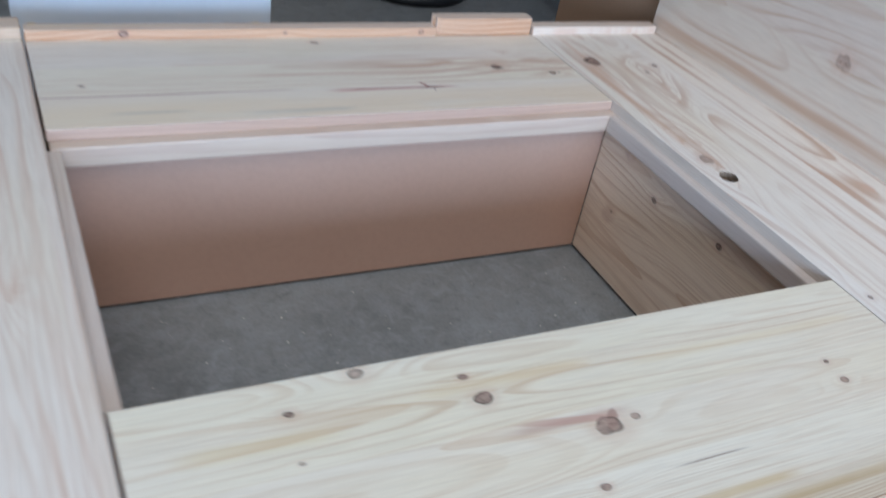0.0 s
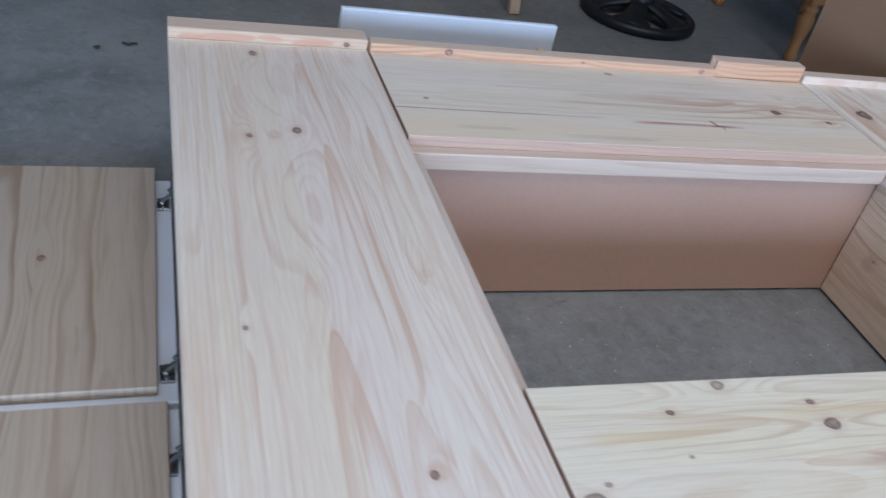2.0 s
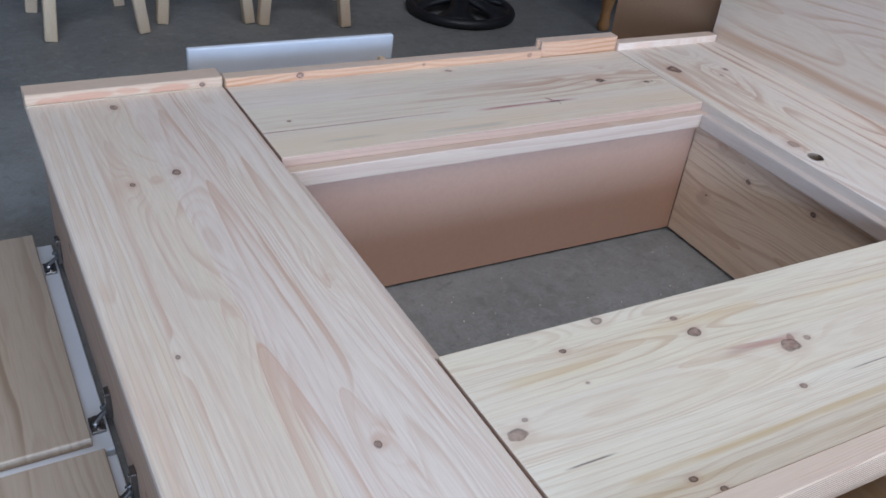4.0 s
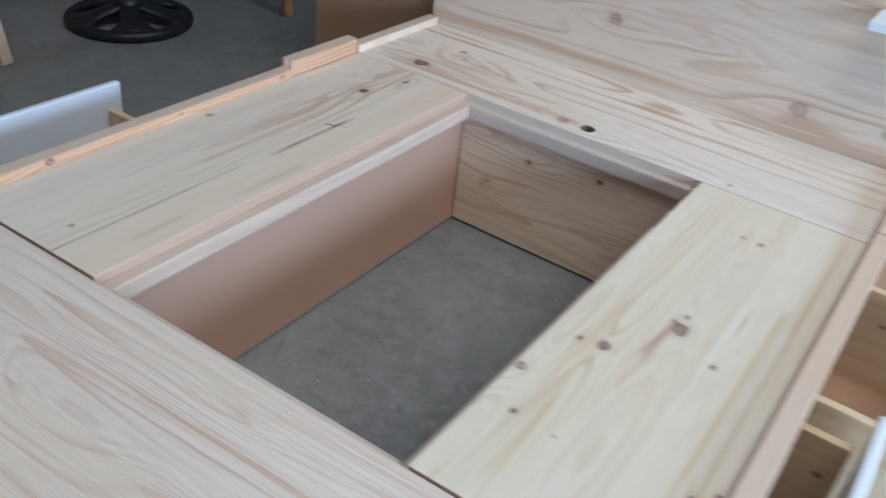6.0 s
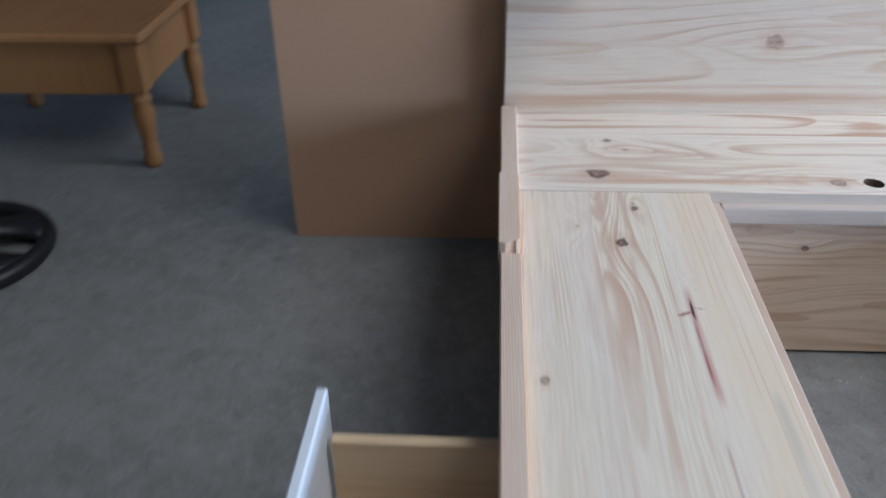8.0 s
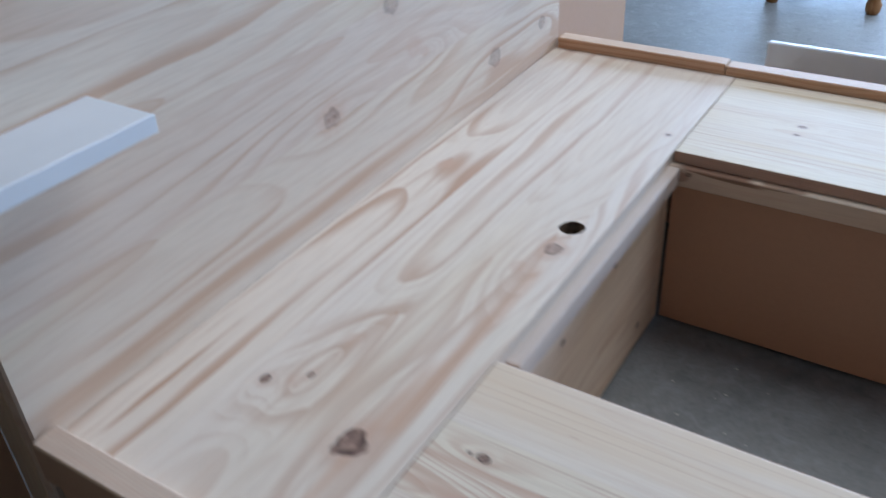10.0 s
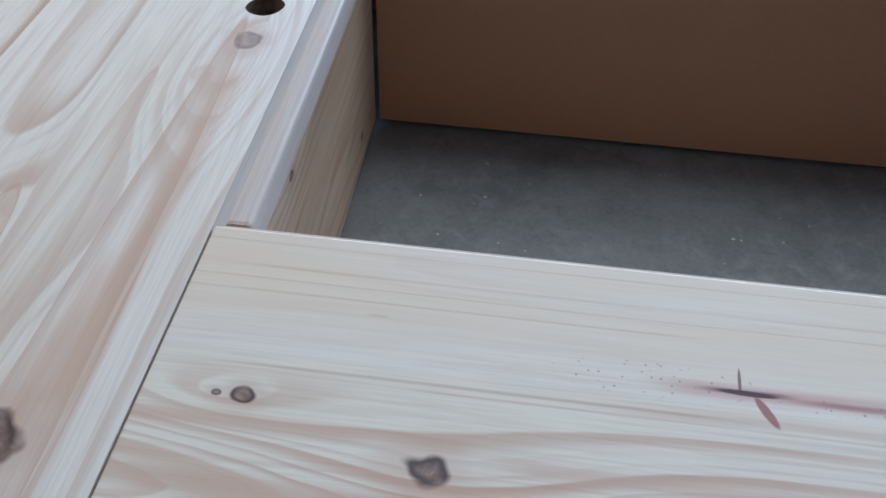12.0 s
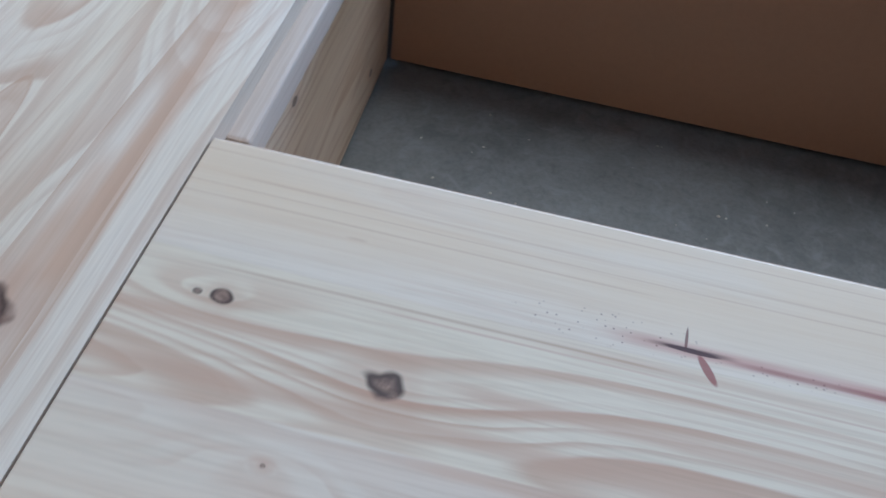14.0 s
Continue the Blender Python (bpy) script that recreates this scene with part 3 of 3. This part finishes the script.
box(X0 - 0.2, -3.05, -3.85, -0.75, TOP, TOP + 0.15, 0, bm)
box(0.65, X1 + 0.2, -3.85, -0.75, TOP, TOP + 0.15, 0, bm)
tagged(part("ceiling", bm, M_PLASTER), "grey workshop ceiling with a roof light", "ceiling", kind="structure")


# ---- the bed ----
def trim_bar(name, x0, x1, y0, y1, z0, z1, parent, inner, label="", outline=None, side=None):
    """A raised edge bar; its inner face shows orange wood, its top is paled for sky gloss and its outer face darkened
    for the light on it. inner: -1 or 1, the way the inner face looks along y.
    """
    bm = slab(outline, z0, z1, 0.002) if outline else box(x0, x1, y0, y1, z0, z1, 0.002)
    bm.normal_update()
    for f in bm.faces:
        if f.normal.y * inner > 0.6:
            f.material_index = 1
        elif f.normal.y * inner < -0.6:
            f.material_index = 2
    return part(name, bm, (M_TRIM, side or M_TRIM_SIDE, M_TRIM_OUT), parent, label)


def drawer(parent, x0, x1, ya, yb, face, label, top=0.372):
    """A drawer whose front stands at y=face (outer side), with its box reaching back from there to ya .. yb."""
    out = 1 if face > (ya + yb) / 2 else -1
    d = part("drawer", box(x0 + 0.03, x1 - 0.03, min(ya, yb), max(ya, yb), 0.075, 0.083, 0), M_MDF, parent, label)
    lo, hi = sorted((face, face - out * 0.018))
    part("drawer_front", box(x0, x1, lo, hi, 0.045, top, 0.003), M_WHITE, d, "white painted drawer front")
    part("drawer_side", box(x0 + 0.03, x0 + 0.048, min(ya, yb), max(ya, yb), 0.06, 0.315, 0.0015), M_DRAWER, d)
    part("drawer_side", box(x1 - 0.048, x1 - 0.03, min(ya, yb), max(ya, yb), 0.06, 0.315, 0.0015), M_DRAWER, d)
    inner = face - out * 0.018
    lo, hi = sorted((inner, inner - out * 0.018))
    part("inner_front", box(x0 + 0.048, x1 - 0.048, lo, hi, 0.06, 0.18, 0.001), M_DRAWER_X, d)
    back = ya if abs(ya - face) > abs(yb - face) else yb
    lo, hi = sorted((back, back + out * 0.018))
    part("drawer_back", box(x0 + 0.048, x1 - 0.048, lo, hi, 0.06, 0.30, 0.001), M_DRAWER_X, d)
    return d


# far drawer unit
far = thing("bed_drawer_unit", "bare pine bed side unit with white drawers and fibreboard back", "bed base", "bed units")
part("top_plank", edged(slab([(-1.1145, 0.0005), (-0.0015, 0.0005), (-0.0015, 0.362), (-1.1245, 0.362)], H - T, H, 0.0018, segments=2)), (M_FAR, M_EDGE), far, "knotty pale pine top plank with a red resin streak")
part("rail", box(-1.112, 0.018, -0.0245, 0.0025, 0.327, H - T, 0.002), M_LONG, far)
part("back_panel", box(-1.10, 0.003, 0.003, 0.018, 0.007, 0.3265, 0.001), M_MDF_ROSE, far, "brown fibreboard back panel")
for x in (-1.10, -0.57, -0.018):
    part("partition", box(x, x + 0.016, 0.019, 0.3615, 0, H - T, 0.001), M_CROSS, far)
part("bottom_board", box(-1.08, -0.019, 0.019, 0.360, 0.03, 0.045, 0.001), M_MDF, far)
trim_bar("edge_trim", -1.125, -0.262, 0.3625, 0.398, 0.345, H + 0.020, far, -1, "pine edge trim with an orange inner face and a top paled for gloss")
part("edge_bar", box(-0.2615, -0.001, 0.3625, 0.398, 0.345, H - 0.001, 0.002), M_DRAWER_X, far)
trim_bar("raised_trim", -0.26, -0.005, 0.3635, 0.402, H - 0.0005, H + 0.041, far, -1, "taller pine trim offcut with a chipped end",
         [(-0.262, 0.402), (-0.2655, 0.388), (-0.258, 0.378), (-0.262, 0.370), (-0.250, 0.3635), (-0.012, 0.3635), (-0.005, 0.369), (-0.0045, 0.402)])
drawer(far, -1.145, -0.575, 0.16, 0.63, 0.655, "half open drawer")
drawer(far, -0.560, -0.001, 0.03, 0.366, 0.3855, "closed drawer", 0.3435)

# near drawer unit
near = thing("bed_drawer_unit", "bare pine storage bed side unit with two open white drawers", "bed base", "bed units")
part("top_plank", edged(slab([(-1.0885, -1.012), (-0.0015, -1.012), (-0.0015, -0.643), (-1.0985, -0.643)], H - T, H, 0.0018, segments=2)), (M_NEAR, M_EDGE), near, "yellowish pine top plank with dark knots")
bm = box(-1.095, 0.018, -0.69, -0.627, 0.325, H - T, 0.002)
part("rail", bm, M_RAIL_NEAR, near, "pine rail with a strip of bark along its top")
part("back_panel", box(-1.085, -0.0025, -0.67, -0.655, 0.009, 0.3245, 0.001), M_MDF, near, "brown fibreboard back panel")
for x in (-1.08, -0.545, -0.03):
    part("partition", box(x, x + 0.018, -1.0115, -0.671, 0, H - T, 0.001), M_CROSS, near)
part("bottom_board", box(-1.06, -0.032, -1.0115, -0.671, 0.03, 0.045, 0.001), M_MDF, near)
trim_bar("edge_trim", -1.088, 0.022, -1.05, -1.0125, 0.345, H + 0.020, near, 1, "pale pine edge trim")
drawer(near, -1.07, -0.515, -0.70, -1.13, -1.163, "open drawer")
drawer(near, -0.505, 0.002, -0.80, -1.272, -1.295, "wide open drawer")

# head unit
head = thing("bed_head_unit", "bare pine bed head unit with a knot hole in its top", "bed base", "bed units")
bm = bmesh.new()
outer = [bm.verts.new((x, y, H)) for x, y in ((0.0, -1.012), (0.4107, -1.012), (0.3817, 0.362), (0.0, 0.362))]
hole = [bm.verts.new((0.049 + 0.0195 * math.cos(a) * (1 + 0.08 * math.sin(2 * a)), -0.326 + 0.0195 * math.sin(a), H)) for a in (2 * math.pi * i / 20 for i in range(20))]
edges = [bm.edges.new((ring[i], ring[(i + 1) % len(ring)])) for ring in (outer, hole) for i in range(len(ring))]
bmesh.ops.triangle_fill(bm, use_beauty=True, use_dissolve=False, edges=edges)
ext = bmesh.ops.extrude_face_region(bm, geom=bm.faces[:])
bmesh.ops.translate(bm, verts=[g for g in ext["geom"] if isinstance(g, bmesh.types.BMVert)], vec=(0, 0, -T))
bmesh.ops.recalc_face_normals(bm, faces=bm.faces[:])
edged(bm)
for f in bm.faces:
    if f.material_index and (f.calc_center_median() - Vector((0.049, -0.326, H - T / 2))).length < 0.03:
        f.material_index = 2
part("top_plank", bm, (M_HEAD, M_EDGE_Y, M_BARK), head, "knotty striped pine top plank with a knot hole")
part("rail", slab([(-0.02, -0.6265), (0.02, -0.6265), (0.02, -0.025), (-0.02, -0.025)], 0.327, H - T, 0.004, segments=2), M_RAIL_Y, head)
part("inner_wall", box(0.0035, 0.02, -0.6545, 0.0025, 0.008, 0.3245, 0.001), M_WALL, head, "pine inner wall with a grain of brown lines")
part("end_panel", box(0.001, 0.376, 0.3625, 0.386, 0, 0.3445, 0.001), M_END, head, "knotty pine end panel, browned for shade")
part("end_panel", box(0.0205, 0.405, -1.040, -1.0135, 0, 0.3445, 0.001), M_LONG, head, "pine end panel")
trim_bar("edge_trim", 0.0, 0.3765, 0.3625, 0.398, 0.345, H + 0.020, head, -1, "pale pine edge trim", side=M_TRIM)
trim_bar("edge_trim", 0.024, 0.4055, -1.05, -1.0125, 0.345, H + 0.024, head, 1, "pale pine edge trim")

# foot cabinet, a little out of square
foot = thing("bed_foot_cabinet", "bare pine foot cabinet with two flap doors lying open", "bed base", "bed units", FOOT)
W0, W1 = -0.76, 0.72
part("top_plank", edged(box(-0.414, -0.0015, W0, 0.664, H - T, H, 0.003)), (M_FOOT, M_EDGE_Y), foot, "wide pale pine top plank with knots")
part("plank_end", box(-0.414, -0.0015, 0.6645, 0.715, H - T, H, 0.003), M_CROSS, foot)
trim_bar("edge_trim", -0.414, -0.003, 0.667, 0.722, H + 0.0005, H + 0.024, foot, -1, "pine edge trim patched with pinkish filler", side=M_TRIM_FOOT)
part("rail", box(-0.021, 0.021, -0.322, 0.272, 0.327, H - T, 0.002), M_RAIL_Y, foot)
part("back_panel", box(-0.020, -0.004, W0 + 0.02, W1 - 0.04, 0.004, 0.3265, 0.001), M_MDF, foot)
for y in (W0 + 0.01, -0.01, W1 - 0.05):
    part("partition", box(-0.376, -0.021, y, y + 0.02, 0, H - T, 0.001), M_LONG, foot)
part("bottom_board", box(-0.376, -0.021, W0 + 0.01, W1 - 0.03, 0.002, 0.02, 0.001), M_MDF, foot)
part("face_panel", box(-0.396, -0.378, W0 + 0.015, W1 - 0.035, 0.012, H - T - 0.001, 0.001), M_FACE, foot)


def hinge(y, parent):
    """A cabinet hinge: screwed cup plate on the flap, double arm, and a plate on the cabinet."""
    bm = box(-0.437, -0.412, y - 0.021, y + 0.021, 0.0195, 0.026, 0.001)
    for dy in (-0.015, 0.015):
        lathe([(0.0045, 0.0), (0.0045, 0.002), (0.003, 0.004)], 10, Matrix.Translation((-0.425, y + dy, 0.026)), bm)
    lathe([(0.010, 0.0), (0.010, 0.006), (0.007, 0.009)], 14, Matrix.Translation((-0.427, y, 0.026)), bm)
    beam((-0.428, y - 0.005, 0.034), (-0.406, y - 0.005, 0.056), 0.007, 0.004, 0.0008, bm)
    beam((-0.424, y + 0.007, 0.032), (-0.405, y + 0.007, 0.049), 0.004, 0.006, 0.0008, bm)
    beam((-0.412, y, 0.055), (-0.400, y, 0.064), 0.015, 0.007, 0.001, bm)
    box(-0.406, -0.3965, y - 0.012, y + 0.012, 0.038, 0.098, 0.0015, bm)
    for z in (0.05, 0.086):
        box(-0.4085, -0.4055, y - 0.004, y + 0.004, z - 0.004, z + 0.004, 0.0008, bm)
    return part("hinge", bm, M_STEEL, parent, "nickel cabinet hinge")


for y0, y1, hs in ((0.034, 0.730, (0.605, 0.082)), (-0.715, 0.004, (-0.118, -0.62))):
    flap = part("flap_door", box(-0.80, -0.407, y0 - 0.016, min(y1, 0.709), 0.001, 0.019, 0.002), M_WHITE, foot, "white flap door lying open on the floor")
    part("inner_panel", box(-0.85, -0.441 + (0.016 if y0 < 0 else 0), y0, y1, 0.0195, 0.0405, 0.002), M_FLAP, flap, "bare pine inner side of the flap, darkened as in shade")
    for y in hs:
        hinge(y, foot)

# headboard with two white bedside shelves
hb = thing("headboard", "tall bare pine headboard with bold brown grain", "headboard")
part("panel", slab([(0.412, -1.03), (0.434, -1.03), (0.404, 0.392), (0.382, 0.392)], 0.0, 1.25, 0.003), M_HEADBOARD, hb, "wide glued pine panel")
part("edge_leg", box(0.4055, 0.452, 0.35, 0.391, 0.0, 1.25, 0.002), M_STOOL, hb)
part("edge_leg", box(0.4345, 0.475, -1.03, -0.99, 0.0, 1.25, 0.002), M_WHITE, hb)


def shelf(x, y0, y1):
    s = thing("bedside_shelf", "small white floating shelf fixed to the pine headboard", "shelf", "bedside shelves")
    part("board", box(0.2842, x, y0, y1, 0.725, 0.745, 0.0015), M_WHITE, s)
    part("front_edge", box(0.281, 0.284, y0, y1, 0.7245, 0.7455, 0.001), M_WHITE, s, "white edge band along the front")


shelf(0.3875, 0.197, 0.386)
shelf(0.4125, -1.02, -0.82)

# ---- things round the bed ----
for y0, y1, x in ((0.3915, 0.93, 0.4525), (-1.55, -1.034, 0.455)):
    s = tagged(part("fibreboard_sheet", box(x, x + 0.018, y0, y1, 0, 1.5, 0.001), M_MDF), "brown fibreboard sheet standing on edge beside the headboard", "board", "fibreboard sheets")


def stool(feet, height, label):
    s = thing("stool", label, "stool", "stools")
    cx, cy = sum(f[0] for f in feet) / 4, sum(f[1] for f in feet) / 4
    tops = [(cx + (x - cx) * 0.62, cy + (y - cy) * 0.62, height - 0.03) for x, y in feet]
    for (x, y), top in zip(feet, tops):
        part("leg", beam((x, y, 0), top, 0.042, 0.042, 0.004), M_STOOL, s)

    def at(i, z):
        k = z / (height - 0.03)
        return tuple(a + (b - a) * k for a, b in zip((*feet[i], 0), tops[i]))

    for i in range(4):
        z = 0.20 if i % 2 else 0.26
        part("stretcher", beam(at(i, z), at((i + 1) % 4, z), 0.022, 0.036, 0.003), M_STOOL, s)
    part("seat", lathe([(0.15, height - 0.03), (0.165, height - 0.02), (0.165, height - 0.006), (0.155, height)], 28, Matrix.Translation((cx, cy, 0))), M_STOOL, s)
    return s


for feet in ([(-0.586, 1.79), (-0.268, 1.71), (-0.172, 2.05), (-0.49, 2.13)], [(-0.96, 1.87), (-0.634, 1.82), (-0.585, 2.145), (-0.91, 2.195)],
             [(-1.37, 1.755), (-1.042, 1.785), (-1.075, 2.115), (-1.40, 2.085)]):
    stool(feet, 0.68, "pale bare pine stool with splayed square legs")


def turned_table(x0, x1, y0, y1, label):
    t = thing("low_table", label, "table", "low tables")
    prof = [(0.020, 0), (0.026, 0.012), (0.028, 0.035), (0.020, 0.05), (0.026, 0.062), (0.020, 0.075), (0.024, 0.10), (0.031, 0.15), (0.033, 0.18), (0.024, 0.205), (0.030, 0.215), (0.030, 0.225), (0.022, 0.235), (0.032, 0.245)]
    for x in (x0, x1):
        for y in (y0, y1):
            leg = part("leg", lathe(prof, 18, Matrix.Translation((x, y, 0))), M_ORANGE, t, "turned leg")
            part("leg_block", box(x - 0.033, x + 0.033, y - 0.033, y + 0.033, 0.246, 0.40, 0.003), M_ORANGE, leg)
    for y in (y0, y1):
        part("apron", box(x0 + 0.034, x1 - 0.034, y - 0.012, y + 0.012, 0.235, 0.40, 0.002), M_ORANGE_TOP, t)
    for x in (x0, x1):
        part("apron", box(x - 0.012, x + 0.012, y0 + 0.034, y1 - 0.034, 0.235, 0.40, 0.002), M_ORANGE_TOP, t)
    part("tabletop", box(x0 - 0.06, x1 + 0.06, y0 - 0.06, y1 + 0.06, 0.4005, 0.43, 0.008), M_ORANGE_TOP, t)
    return t


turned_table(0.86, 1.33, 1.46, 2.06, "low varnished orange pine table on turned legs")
turned_table(-0.20, 0.31, 2.28, 2.86, "low varnished orange pine table on turned legs")
turned_table(-0.045, 0.315, -3.12, -2.74, "low varnished orange pine table on turned legs near the doorway")
tagged(part("pine_board", box(0.74, 0.885, 2.50, 2.522, 0, 0.75, 0.002), M_ORANGE), "varnished orange pine board standing on the floor", "board")

# cast pedestal of a work stool
ped = thing("pedestal_base", "black cast-iron ring base with five spokes and a pole", "stool base")
PC = Vector((0.31, 1.785, 0))
bm = bmesh.new()
sides, tube = 48, 10
rings = []
for i in range(sides):
    a = 2 * math.pi * i / sides
    c, s = math.cos(a), math.sin(a)
    rings.append([bm.verts.new(PC + Vector(((0.222 + 0.022 * math.cos(b)) * c, (0.222 + 0.022 * math.cos(b)) * s, 0.022 + 0.022 * math.sin(b)))) for b in (2 * math.pi * k / tube for k in range(tube))])
for i in range(sides):
    for k in range(tube):
        a, b = rings[i], rings[(i + 1) % sides]
        bm.faces.new((a[k], b[k], b[(k + 1) % tube], a[(k + 1) % tube])).smooth = True
part("ring", bm, M_IRON, ped)
for i in range(5):
    a = 2 * math.pi * i / 5 + 0.35
    d, sd = Vector((math.cos(a), math.sin(a), 0)), Vector((-math.sin(a), math.cos(a), 0))
    bm = bmesh.new()
    rows = []
    for k in range(7):
        q = k / 6
        r = 0.03 + 0.18 * q
        wide = 0.036 + 0.010 * q + 0.20 * max(0, q - 0.6) ** 1.3
        z = 0.085 - 0.05 * q
        rows.append([bm.verts.new(PC + d * r + sd * sx * wide + Vector((0, 0, zz))) for sx, zz in ((-1, z - 0.02), (-1, z), (0, z + 0.006), (1, z), (1, z - 0.02))])
    for p, q in zip(rows, rows[1:]):
        for k in range(5):
            bm.faces.new((p[k], q[k], q[(k + 1) % 5], p[(k + 1) % 5])).smooth = True
    bm.faces.new(rows[0])
    bm.faces.new(rows[-1][::-1])
    bmesh.ops.recalc_face_normals(bm, faces=bm.faces[:])
    part("spoke", bm, M_IRON, ped)
part("hub", lathe([(0.05, 0.05), (0.052, 0.09), (0.04, 0.105), (0.03, 0.11), (0.028, 0.14)], 24, Matrix.Translation(PC)), M_IRON, ped)
part("sleeve", lathe([(0.03, 0.43), (0.05, 0.44), (0.055, 0.52), (0.055, 0.62)], 20, Matrix.Translation(PC)), M_IRON, ped)
part("pole", lathe([(0.019, 0.141), (0.019, 0.4295)], 18, Matrix.Translation(PC)), M_IRON, ped)
part("clamp_knob", lathe([(0.012, 0.30), (0.014, 0.31), (0.014, 0.33), (0.01, 0.335)], 12, Matrix.Translation(PC + Vector((-0.032, -0.01, 0)))), M_STEEL, ped)

# crumbs of wood on the floor
rnd = random.Random(5)
bm = bmesh.new()
for x, y, r in [(-0.543, -0.466, 0.004), (-0.187, -0.502, 0.003)] + [(rnd.uniform(-1.0, -0.05), rnd.uniform(-0.6, -0.05), rnd.uniform(0.0012, 0.003)) for _ in range(60)]:
    k = [bm.verts.new((x + r * rnd.uniform(0.6, 1.3) * math.cos(a), y + r * rnd.uniform(0.6, 1.3) * math.sin(a), 0.0005)) for a in (0.3, 1.7, 3.0, 4.6)]
    tip = bm.verts.new((x, y, r * 0.8))
    for i in range(4):
        bm.faces.new((k[i], k[(i + 1) % 4], tip))
tagged(part("wood_crumbs", bm, M_CRUMB), "pale wood crumbs scattered on the concrete floor", "debris", kind="stuff")

# dry leaves and dark scraps on the floor beyond the foot end
bm = bmesh.new()
for x, y, r in ((-1.742, 1.124, 0.014), (-1.667, 1.160, 0.016), (-1.645, 1.164, 0.014)):
    a0 = rnd.uniform(0, 6)
    ring = [bm.verts.new((x + r * k * math.cos(a0 + a), y + r * k * 0.7 * math.sin(a0 + a), 0.002 + 0.004 * (i % 2))) for i, (a, k) in enumerate(((0, 1.2), (0.9, 0.7), (1.8, 0.9), (2.8, 1.1), (3.7, 0.6), (4.7, 0.9), (5.5, 0.7)))]
    bm.faces.new(ring)
tagged(part("dry_leaves", bm, M_LEAF), "small dark dry leaves lying on the concrete floor", "debris", kind="stuff")
